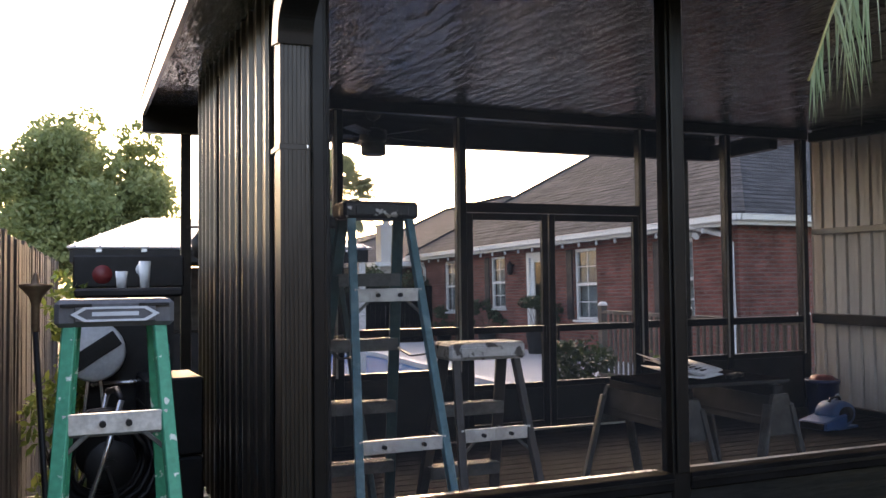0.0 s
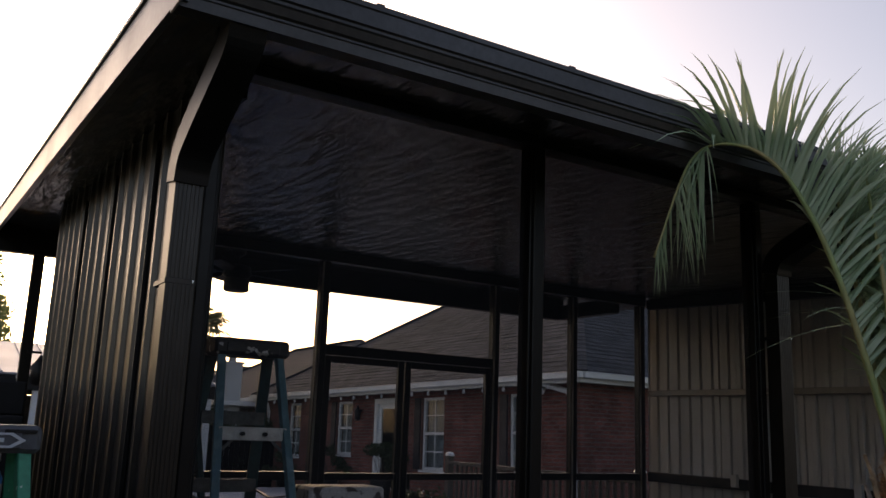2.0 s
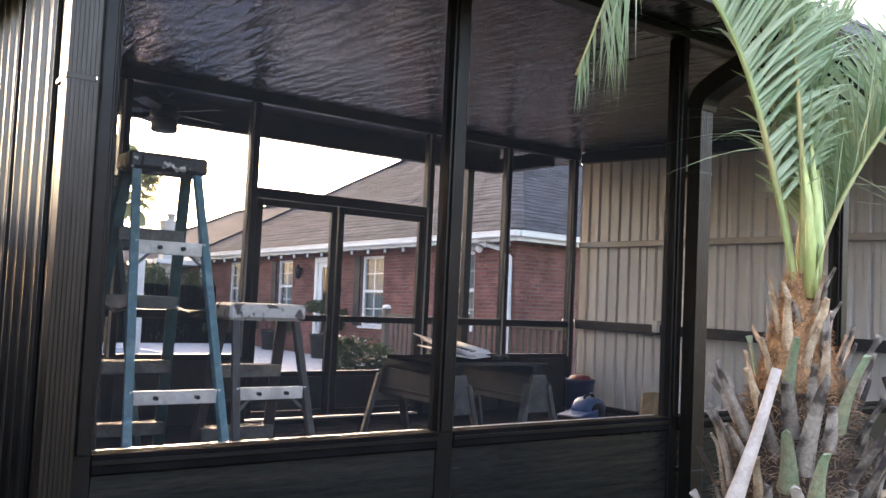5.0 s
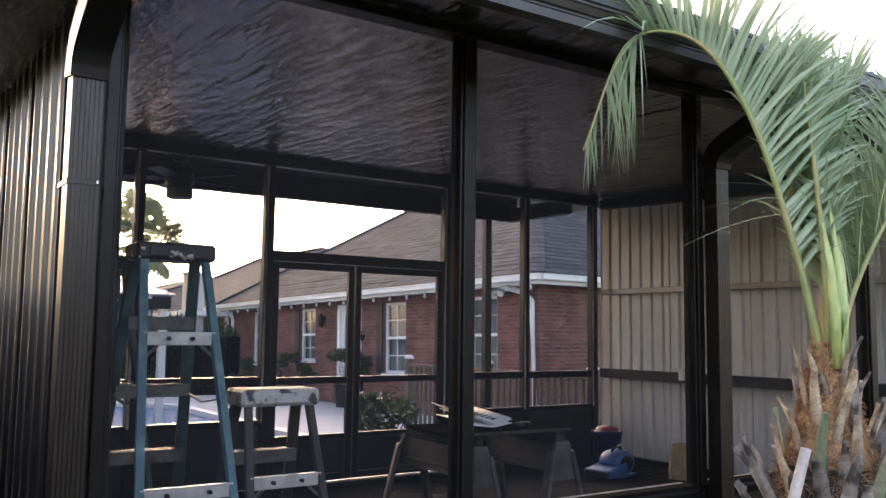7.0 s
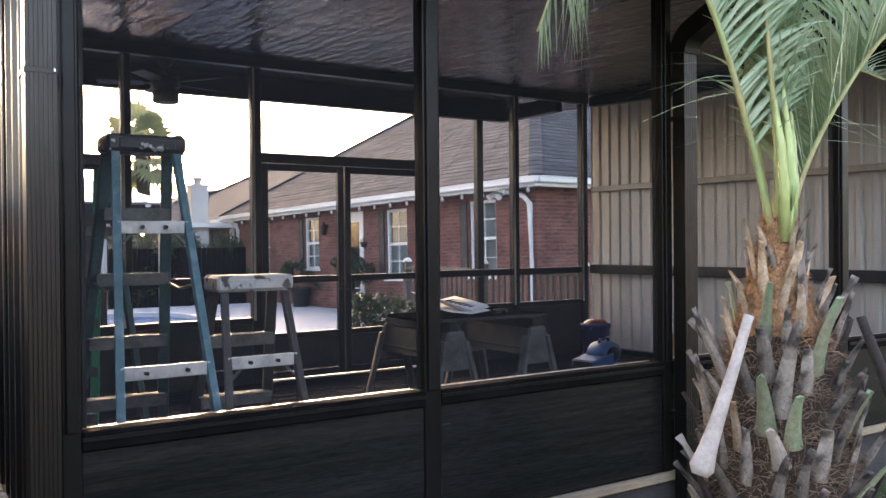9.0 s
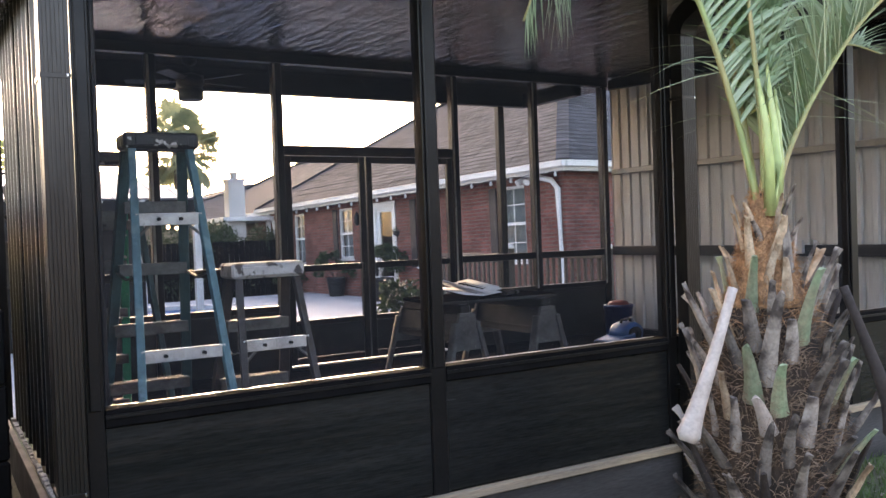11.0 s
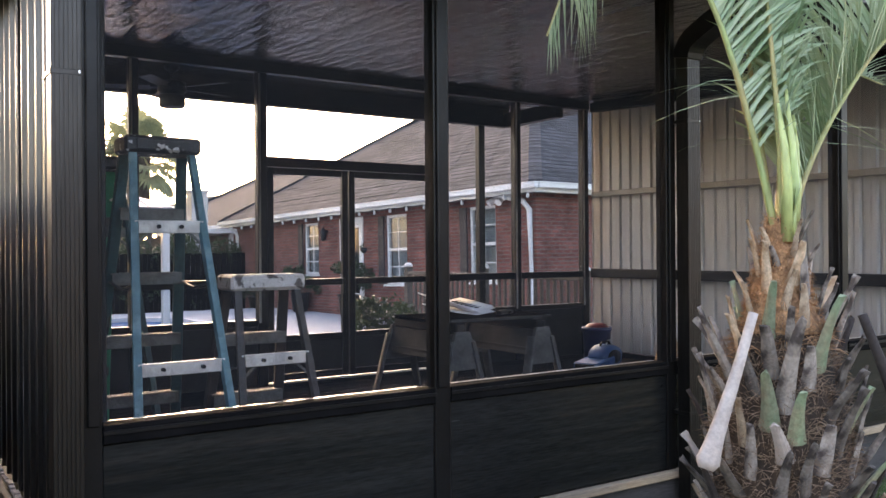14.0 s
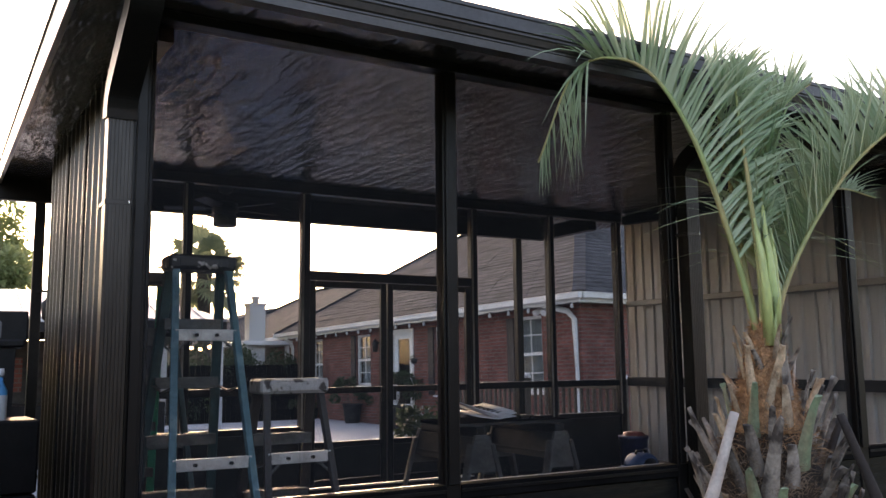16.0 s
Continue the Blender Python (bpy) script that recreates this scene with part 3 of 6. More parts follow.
for i in range(46):
    y = 6.9 + i * 0.083
    j = noise.noise(Vector((i * 1.7, 0, 9)))
    box("foam_scrap", (X0 - 0.058, y, -0.13), (X0 - 0.03 + 0.008 * j, y + 0.06 + 0.03 * j, -0.105 + 0.02 * j), "foam", left, "torn pale foam closure", bevel=0.004)

right = thing("wall_right", label="pale unpainted corrugated wall on black framing", category="wall", kind="structure")
YR = [6.96 + 0.98 * i for i in range(5)]
for a, b in zip(YR, YR[1:]):
    sheet("panel", right, X1 + 0.06, a, b + 0.012, 0.02, lambda y: under(y) - 0.015, "cream_sheet", 1, 0.1524)
bm = bmesh.new()
put_prism(bm, [(6.9, -0.45), (10.9, -0.45), (10.9, under(10.9) + 0.008), (6.9, under(6.9) + 0.008)], X1 + 0.1, X1 + 0.12)
part("outer_skin", bm, "black_alu", right)
box("upper_girt", (X1 - 0.02, 6.96, 1.79), (X1 + 0.055, 10.82, 1.85), "cream_girt", right, "pale girt")
box("lower_rail", (X1 - 0.04, 6.96, 0.875), (X1 + 0.055, 10.82, 0.975), "black_alu", right)
box("bottom_plate", (X1 - 0.02, 6.96, 0.0), (X1 + 0.055, 10.82, 0.06), "black_alu", right)
sloped_slab("top_plate", X1 - 0.03, X1 + 0.055, 6.96, 10.82, -0.12, 0.1, "black_alu", right)
for y in (8.3, 9.6):
    box("outlet_box", (X1 - 0.085, y, 0.9), (X1 - 0.042, y + 0.07, 1.02), "white_drum", right, "pale outlet box")


# ---- deck floor ----
floor = thing("floor", label="dark weathered deck boards", category="floor", kind="structure")
box("joists", (X0 + 0.04, YF + 0.05, -0.12), (X1, YB + 0.06, -0.03), "skirt", floor)
plank = None
y = YF + 0.062
while y < YB + 0.06:
    if plank is None:
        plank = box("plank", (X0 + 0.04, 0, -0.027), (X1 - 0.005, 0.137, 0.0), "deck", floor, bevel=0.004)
        ob = plank
    else:
        ob = new("plank", plank.data)
        ob.parent = floor
    ob.location = (0, y, random.uniform(-0.001, 0.001))
    y += 0.143


# ---- downspouts ----
def downspout(x, label, length_down, top):
    d = thing("downspout", x, 6.785, 0, label=label, category="downspout", group="downspouts on the front corners")
    bm = bmesh.new()
    w, dd = 0.05, 0.04
    out = []
    n = 7
    for k in range(n):
        u0, u1 = -w + 2 * w * k / n, -w + 2 * w * (k + 1) / n
        out += [(u0 + 0.003, -dd - 0.0018), (u1 - 0.003, -dd - 0.0018), (u1, -dd)]
    out += [(w, dd), (-w, dd), (-w, -dd)]
    lo = [bm.verts.new((a, b, -length_down)) for a, b in out]
    hi = [bm.verts.new((a, b, top + 0.03)) for a, b in out]
    k = len(out)
    for i in range(k):
        bm.faces.new((lo[i], lo[(i + 1) % k], hi[(i + 1) % k], hi[i]))
    bm.faces.new(list(reversed(lo)))
    bm.faces.new(hi)
    part("pipe", bm, "pipe", d, "ribbed bronze pipe")
    bm = bmesh.new()
    rise = 2.575 - top
    pts = [(0, top), (-0.01, top + 0.16 * rise), (-0.06, top + 0.34 * rise), (-0.4, top + 0.76 * rise), (-0.47, top + 0.87 * rise), (-0.49, 2.575)]
    curve = []
    for (ay, az), (by, bz), (cy, cz) in zip(pts, pts[1:], pts[2:]):
        for k in range(5):
            f = k / 5
            p0, p1 = (Vector((ay, az)) + Vector((by, bz))) / 2, (Vector((by, bz)) + Vector((cy, cz))) / 2
            q = p0.lerp(Vector((by, bz)), f).lerp(Vector((by, bz)).lerp(p1, f), f)
            curve.append((q.x, q.y))
    pts = [pts[0]] + curve + [pts[-1]]
    rings = []
    for i, (py, pz) in enumerate(pts):
        a, b = pts[max(i - 1, 0)], pts[min(i + 1, len(pts) - 1)]
        t = Vector((0, b[0] - a[0], b[1] - a[1])).normalized()
        nrm = Vector((0, -t.z, t.y))
        hw, hd = w + 0.01, dd + 0.012
        rings.append([bm.verts.new(Vector((sx * hw, py, pz)) + nrm * sy * hd) for sx, sy in ((-1, -1), (-0.8, -1.08), (0.8, -1.08), (1, -1), (1, 1), (-1, 1))])
    for r0, r1 in zip(rings, rings[1:]):
        for i in range(6):
            bm.faces.new((r0[i], r0[(i + 1) % 6], r1[(i + 1) % 6], r1[i]))
    bm.faces.new(rings[0])
    bm.faces.new(rings[-1])
    part("elbow", bm, "black_alu", d, "black offset elbow")
    for i in range(5):
        z = top + 0.01 + i * 0.016
        box("crimp", (-w - 0.008, -dd - 0.01, z), (w + 0.008, dd + 0.01, z + 0.006), "black_alu", d, bevel=0.002)
    for z in (top - 0.36, 0.28):
        s = box("strap", (-w - 0.003, -dd - 0.003, z), (w + 0.002, dd + 0.07, z + 0.02), "pipe", d, bevel=0.002)
        box("screw", (w - 0.012, -dd - 0.008, z + 0.006), (w - 0.006, -dd - 0.004, z + 0.018), "chrome", s, bevel=0.001)
    return d


downspout(3.495, "bronze ribbed downspout at the corrugated corner", 0.36, 2.17)
downspout(6.715, "bronze ribbed downspout beside the palm", 0.30, 2.25)


# ---- the brick house behind the pool (local: x into the house, y along its wall, away) ----
HX, HY, HR = 12.9, 15.4, 4.6
YARD = Matrix.Translation((HX, HY, fall(HX, HY))) @ Matrix.Rotation(radians(-1.46), 4, "X") @ Matrix.Rotation(radians(HR), 4, "Z")
house = thing("house", HX, HY, 0, HR, "single-storey red brick house with grey shingle hip roof", "house")
house.matrix_world = YARD
EAVE, PITCH, LEN, WID = 2.5, 0.66, 13.5, 9.4
WX, WY0, WY1 = 0.38, 0.38, 13.1


def brick_wall(name, openings):
    """The long wall with real openings, built of piers and lintels."""
    bm = bmesh.new()
    cuts = sorted(openings)
    y = WY0
    for a, b, z0, z1 in cuts:
        put_box(bm, (WX, y, -0.3), (WX + 0.2, a, 2.42))
        put_box(bm, (WX, a, -0.3), (WX + 0.2, b, z0))
        put_box(bm, (WX, a, z1), (WX + 0.2, b, 2.42))
        y = b
    put_box(bm, (WX, y, -0.3), (WX + 0.2, WY1, 2.42))
    return part(name, bm, "brick", house, "red brick wall")


OPEN = [(1.5, 2.32, 0.75, 2.26), (4.45, 5.28, 0.7, 2.27), (6.2, 7.22, 0.18, 2.3), (8.3, 9.05, 0.95, 2.28), (11.05, 11.75, 0.85, 2.3)]
brick_wall("long_wall", OPEN)
box("gable_wall", (WX + 0.2, WY0, -0.3), (WID - 0.4, WY0 + 0.2, 2.42), "brick", house)
box("far_wall", (WX + 0.2, WY1 - 0.2, -0.3), (WID - 0.4, WY1, 2.42), "brick", house)
# near-black sheet stands in for the shade of the rooms behind the windows
box("room_dark_sheet", (WX + 1.6, WY0 + 0.2, 0), (WX + 1.65, WY1 - 0.2, 2.4), "dark_shutter_and_room", house)


def hip_roof(name, parent, x0, x1, y0, y1, z, pitch, material, thick=0.14):
    bm = bmesh.new()
    hw = (x1 - x0) / 2
    xm, zt = (x0 + x1) / 2, z + pitch * hw
    c = [bm.verts.new(p) for p in ((x0, y0, z), (x1, y0, z), (x1, y1, z), (x0, y1, z))]
    r = [bm.verts.new((xm, y0 + hw, zt)), bm.verts.new((xm, y1 - hw, zt))]
    bm.faces.new((c[0], c[1], r[0]))
    bm.faces.new((c[1], c[2], r[1], r[0]))
    bm.faces.new((c[2], c[3], r[1]))
    bm.faces.new((c[3], c[0], r[0], r[1]))
    bm.faces.new((c[3], c[2], c[1], c[0]))
    ob = part(name, bm, material, parent, "grey shingle hip roof")
    for a, b in (((x0, y0, z), (xm, y0 + hw, zt)), ((x0, y1, z), (xm, y1 - hw, zt)), ((xm, y0 + hw, zt), (xm, y1 - hw, zt)), ((x1, y0, z), (xm, y0 + hw, zt))):
        bar("hip_cap", (a[0], a[1], a[2] + 0.015), (b[0], b[1], b[2] + 0.015), 0.26, 0.03, material, ob, bevel=0.005)
    return ob


main_roof = hip_roof("roof", house, 0.0, WID, 0.0, LEN, EAVE + 0.06, PITCH, "shingle")


def courses():
    """Shingle courses on the visible slope: thin overlapping strips, proud at the lower edge."""
    bm = bmesh.new()
    n = int(5.2 / 0.17)
    for k in range(n):
        o = 0.02 + k * 0.135
        z = EAVE + 0.06 + PITCH * o + 0.012
        if o > WID / 2 - 0.1:
            break
        for seg in range(9):
            a = o + (LEN - 2 * o) * seg / 9 + 0.01
            b = o + (LEN - 2 * o) * (seg + 1) / 9 - 0.01
            j = random.uniform(-0.004, 0.004)
            put_box(bm, (-0.075, a, 0), (0.075, b, 0.014), 0, Matrix.Translation((o, 0, z + j)) @ Matrix.Rotation(-math.atan(PITCH), 4, "Y"))
    ob = part("shingle_courses", bm, "shingle", main_roof)
    tagged(ob, kind="stuff")
    bm = bmesh.new()
    for k in range(n):
        o = 0.02 + k * 0.135
        z = EAVE + 0.06 + PITCH * o + 0.012
        if o > WID / 2 - 0.1:
            break
        put_box(bm, (o + 0.01, -0.075, 0), (WID - o - 0.01, 0.075, 0.014), 0, Matrix.Translation((0, o, z)) @ Matrix.Rotation(math.atan(PITCH), 4, "X"))
    tagged(part("shingle_courses", bm, "shingle", main_roof), kind="stuff")


courses()


def house_gutter(a, b):
    """White gutter with a rolled lip along an eave."""
    ob = bar("gutter", a, b, 0.11, 0.10, "white_paint", house, "white gutter", 0.012)
    up = Vector((0, 0, 0.052))
    bar("gutter_lip", Vector(a) + up, Vector(b) + up, 0.14, 0.018, "white_paint", ob, bevel=0.004)


house_gutter((-0.02, -0.05, EAVE), (-0.02, LEN, EAVE))
house_gutter((0.05, -0.02, EAVE), (WID, -0.02, EAVE))
box("fascia", (0.04, 0.04, EAVE - 0.12), (WID, 0.07, EAVE + 0.05), "white_paint", house)
box("fascia", (0.04, 0.075, EAVE - 0.12), (0.07, LEN, EAVE + 0.05), "white_paint", house)
box("soffit", (0.072, 0.072, EAVE - 0.09), (WX, LEN - 0.1, EAVE - 0.07), "dark_shutter_and_room", house)
box("soffit", (WX, 0.075, EAVE - 0.09), (WID, WY0, EAVE - 0.07), "dark_shutter_and_room", house)


def house_window(y0, y1, z0, z1, name):
    w = thing(name, 0, 0, 0)
    w.matrix_world = Matrix.Identity(4)
    w.parent = house
    tagged(w, "white double-hung window with grilles and pale curtain")
    x = WX + 0.05
    f = 0.06
    bm = bmesh.new()
    put_box(bm, (x, y0, z0), (x + 0.08, y0 + f, z1))
    put_box(bm, (x, y1 - f, z0), (x + 0.08, y1, z1))
    put_box(bm, (x, y0 + f, z0), (x + 0.08, y1 - f, z0 + f))
    put_box(bm, (x, y0 + f, z1 - f), (x + 0.08, y1 - f, z1))
    zm = (z0 + z1) / 2
    put_box(bm, (x - 0.01, y0 + f, zm - 0.03), (x + 0.06, y1 - f, zm + 0.03))
    part("window_frame", bm, "white_paint", w)
    bm = bmesh.new()
    ym = (y0 + y1) / 2
    for zc in ((z0 + zm) / 2, (z1 + zm) / 2):
        put_box(bm, (x + 0.012, y0 + f, zc - 0.011), (x + 0.03, y1 - f, zc + 0.011))
    for za, zb in ((z0 + f, zm - 0.03), (zm + 0.03, z1 - f)):
        put_box(bm, (x + 0.014, ym - 0.011, za), (x + 0.028, ym + 0.011, zb))
    part("grille", bm, "white_paint", w)
    box("pane", (x + 0.036, y0 + f, z0 + f), (x + 0.042, y1 - f, z1 - f), "glass", w, bevel=0).visible_shadow = False
    bm = bmesh.new()
    k = 26
    vs = []
    for i in range(k + 1):
        yy = y0 + 0.02 + (y1 - y0 - 0.04) * i / k
        gap = 0.04 if i % 2 else 0.0
        vs.append((bm.verts.new((x + 0.13 + gap, yy, z0)), bm.verts.new((x + 0.13 + gap, yy, z1))))
    for a, b in zip(vs, vs[1:]):
        bm.faces.new((a[0], b[0], b[1], a[1]))
    part("curtain", bm, "curtain", w)
    box("window_sill", (WX - 0.05, y0 - 0.04, z0 - 0.05), (x + 0.04, y1 + 0.04, z0 - 0.002), "white_paint", w)


house_window(*OPEN[0], "window")
house_window(*OPEN[1], "window")
house_window(*OPEN[3], "window")
house_window(*OPEN[4], "window")
for a, b, z0, z1 in (OPEN[0], OPEN[3], OPEN[1]):
    for s in ((b + 0.03, b + 0.25),):
        sh = box("shutter", (WX - 0.04, s[0], z0), (WX - 0.002, s[1], z1), "dark_shutter_and_room", house, "dark louvred shutter")


def house_door():
    a, b, z0, z1 = OPEN[2]
    d = thing("back_door")
    d.matrix_world = Matrix.Identity(4)
    d.parent = house
    tagged(d, "white framed glass back door")
    bm = bmesh.new()
    put_box(bm, (WX - 0.03, a, z0), (WX + 0.1, a + 0.1, z1))
    put_box(bm, (WX - 0.03, b - 0.1, z0), (WX + 0.1, b, z1))
    put_box(bm, (WX - 0.03, a + 0.1, z1 - 0.12), (WX + 0.1, b - 0.1, z1))
    part("frame", bm, "white_paint", d)
    bm = bmesh.new()
    put_box(bm, (WX + 0.03, a + 0.1, z0), (WX + 0.075, a + 0.24, z1 - 0.12))
    put_box(bm, (WX + 0.03, b - 0.24, z0), (WX + 0.075, b - 0.1, z1 - 0.12))
    put_box(bm, (WX + 0.03, a + 0.24, z0), (WX + 0.075, b - 0.24, z0 + 0.3))
    put_box(bm, (WX + 0.03, a + 0.24, z1 - 0.24), (WX + 0.075, b - 0.24, z1 - 0.12))
    put_box(bm, (WX + 0.03, a + 0.24, 1.02), (WX + 0.075, b - 0.24, 1.12))
    part("leaf", bm, "white_paint", d)
    box("pane", (WX + 0.05, a + 0.24, z0 + 0.3), (WX + 0.056, b - 0.24, z1 - 0.24), "glass", d, bevel=0)
    # dark sheet in place of the dim room seen through the door glass
    box("door_dark_sheet", (WX + 0.16, a, z0), (WX + 0.19, b, z1), "dark_shutter_and_room", d)


house_door()


def house_downspout(y, top):
    p = tube("downspout", [(0.06, y, EAVE - 0.06), (0.14, y, EAVE - 0.14), (WX - 0.1, y - 0.02, EAVE - 0.24), (WX - 0.055, y - 0.03, EAVE - 0.4), (WX - 0.055, y - 0.03, 0.1), (WX - 0.25, y - 0.05, -0.05)], 0.05, "white_paint", house, "white downspout", 8)
    return p


tube("downspout", [(0.02, 1.15, EAVE - 0.05), (0.12, 1.0, EAVE - 0.12), (WX - 0.1, 0.62, EAVE - 0.24), (WX - 0.055, 0.5, EAVE - 0.4), (WX - 0.055, 0.46, 0.1), (WX - 0.25, 0.44, -0.05)], 0.055, "white_paint", house, "white downspout", 8)
house_downspout(13.0, 2.4)


def sconce(y):
    s = thing("wall_lantern", 0, 0, 0)
    s.matrix_world = Matrix.Identity(4)
    s.parent = house
    tagged(s, "small black wall lantern")
    lathe("cage", [(0.02, 1.78), (0.07, 1.82), (0.09, 2.02), (0.03, 2.1), (0.01, 2.15)], "plastic_black", s, seg=8, centre=(WX - 0.12, y, 0))
    box("bracket", (WX - 0.1, y - 0.03, 2.0), (WX - 0.002, y + 0.03, 2.06), "plastic_black", s)


sconce(7.85)
fl = thing("flood_light")
fl.matrix_world = Matrix.Identity(4)
fl.parent = house
tagged(fl, "white twin flood light under the eave")
for dy in (-0.09, 0.09):
    rod("lamp_head", (0.28, 1.28 + dy, EAVE - 0.14), (0.13, 1.28 + dy * 1.5, EAVE - 0.24), 0.045, "white_paint", fl, r2=0.07)
box("mount", (0.2, 1.2, EAVE - 0.125), (0.32, 1.36, EAVE - 0.09), "white_paint", fl)

# string of small bulbs under the gutter
string = thing("string_lights", HX, HY, 0, HR, "string of small clear bulbs along the eave", "string lights")
string.matrix_world = YARD
pts = []
for i in range(41):
    y = 0.2 + i * 0.31
    pts.append((0.0, y, EAVE - 0.11 - 0.035 * abs(math.sin(i * math.pi / 2.0)) - 0.01 * noise.noise(Vector((i, 0, 2)))))
tube("cable", pts, 0.006, "plastic_black", string, seg=5)
bulb = None
for i in range(0, 41, 2):
    p = Vector(pts[i])
    if bulb is None:
        bm = bmesh.new()
        put_lathe(bm, [(0.012, 0.0), (0.014, -0.03), (0.03, -0.055), (0.034, -0.08), (0.022, -0.105), (0.004, -0.112)], 8)
        bulb = part("bulb", bm, "white_drum", string, smooth=True)
        ob = bulb
    else:
        ob = new("bulb", bulb.data)
        ob.parent = string
    ob.location = p

# lower wing beyond, and the neighbour's roof with its chimney
wing = thing("house_wing", HX, HY, 0, HR, "lower grey-roofed wing of the brick house", "house")
wing.matrix_world = YARD
hip_roof("roof", wing, 1.2, 9.2, 12.0, 25.0, 2.65, 0.56, "shingle")
box("wall", (1.7, 13.2, -0.3), (8.8, 24.5, 2.6), "brick", wing)
box("gutter", (1.12, 12.2, 2.52), (1.22, 25.0, 2.64), "white_paint", wing)
cover = thing("patio_cover", HX, HY, 0, HR, "small flat white patio cover on posts", "patio cover")
cover.matrix_world = YARD
box("roof", (-0.7, 14.4, 2.28), (1.0, 16.8, 2.42), "white_paint", cover)
for px, py in ((-0.6, 14.5), (-0.6, 16.6), (0.8, 14.5)):
    box("post", (px, py, -0.2), (px + 0.12, py + 0.12, 2.278), "white_paint", cover)

nb = thing("neighbour_house", 13.0, 36.0, fall(12, 34), 0, "distant house with grey roof and pale chimney", "house")
hip_roof("roof", nb, -4.5, 9.0, -3.5, 12.0, 2.4, 0.26, "shingle")
box("wall", (-4.0, -3.0, -0.3), (8.5, 11.5, 2.38), "tan_wall", nb)
chim = box("chimney", (-1.68, -6.0, -0.2), (-1.16, -5.5, 3.66), "chimney", nb, "pale stucco chimney")
lathe("chimney_pot", [(0.1, 3.75), (0.12, 3.77), (0.11, 3.88), (0.16, 3.9), (0.15, 3.96), (0.05, 3.98)], "chimney", chim, centre=(-1.42, -5.75, 0), seg=12)
box("chimney_cap", (-1.72, -6.04, 3.662), (-1.12, -5.46, 3.74), "chimney", chim)


# ---- pool and its paving ----
def rounded_rect(x0, x1, y0, y1, r, seg=8):
    pts = []
    for cx, cy, a0 in ((x1 - r, y0 + r, -90), (x1 - r, y1 - r, 0), (x0 + r, y1 - r, 90), (x0 + r, y0 + r, 180)):
        for k in range(seg + 1):
            a = radians(a0 + 90 * k / seg)
            pts.append((cx + r * math.cos(a), cy + r * math.sin(a)))
    return pts


def ring(bm, inner, outer, z0, z1):
    a = [bm.verts.new((x, y, z1)) for x, y in inner]
    b = [bm.verts.new((x, y, z1)) for x, y in outer]
    c = [bm.verts.new((x, y, z0)) for x, y in inner]
    d = [bm.verts.new((x, y, z0)) for x, y in outer]
    k = len(inner)
    for i in range(k):
        j = (i + 1) % k
        bm.faces.new((a[i], a[j], b[j], b[i]))
        bm.faces.new((c[i], c[j], a[j], a[i]))
        bm.faces.new((d[i], b[i], b[j], d[j]))


pool_in, pool_out = rounded_rect(4.5, 9.05, 14.2, 24.6, 1.5), rounded_rect(4.3, 9.25, 14.0, 24.8, 1.7)
paving = thing("paving", label="pale concrete paving round the pool", category="paving", kind="structure")
bm = bmesh.new()
ring(bm, pool_out, rounded_rect(3.0, 13.3, 12.3, 26.4, 0.4), -0.6, -0.38)
part("slab", bm, "concrete", paving)
pool = thing("swimming_pool", label="in-ground pool of blue water with white coping", category="pool")
bm = bmesh.new()
ring(bm, pool_in, pool_out, -0.6, -0.35)
part("coping", bm, "coping", pool, "white rounded coping")
bm = bmesh.new()
bm.faces.new([bm.verts.new((x, y, -0.45)) for x, y in pool_in])
part("water_surface", bm, "water", pool, "still blue water")


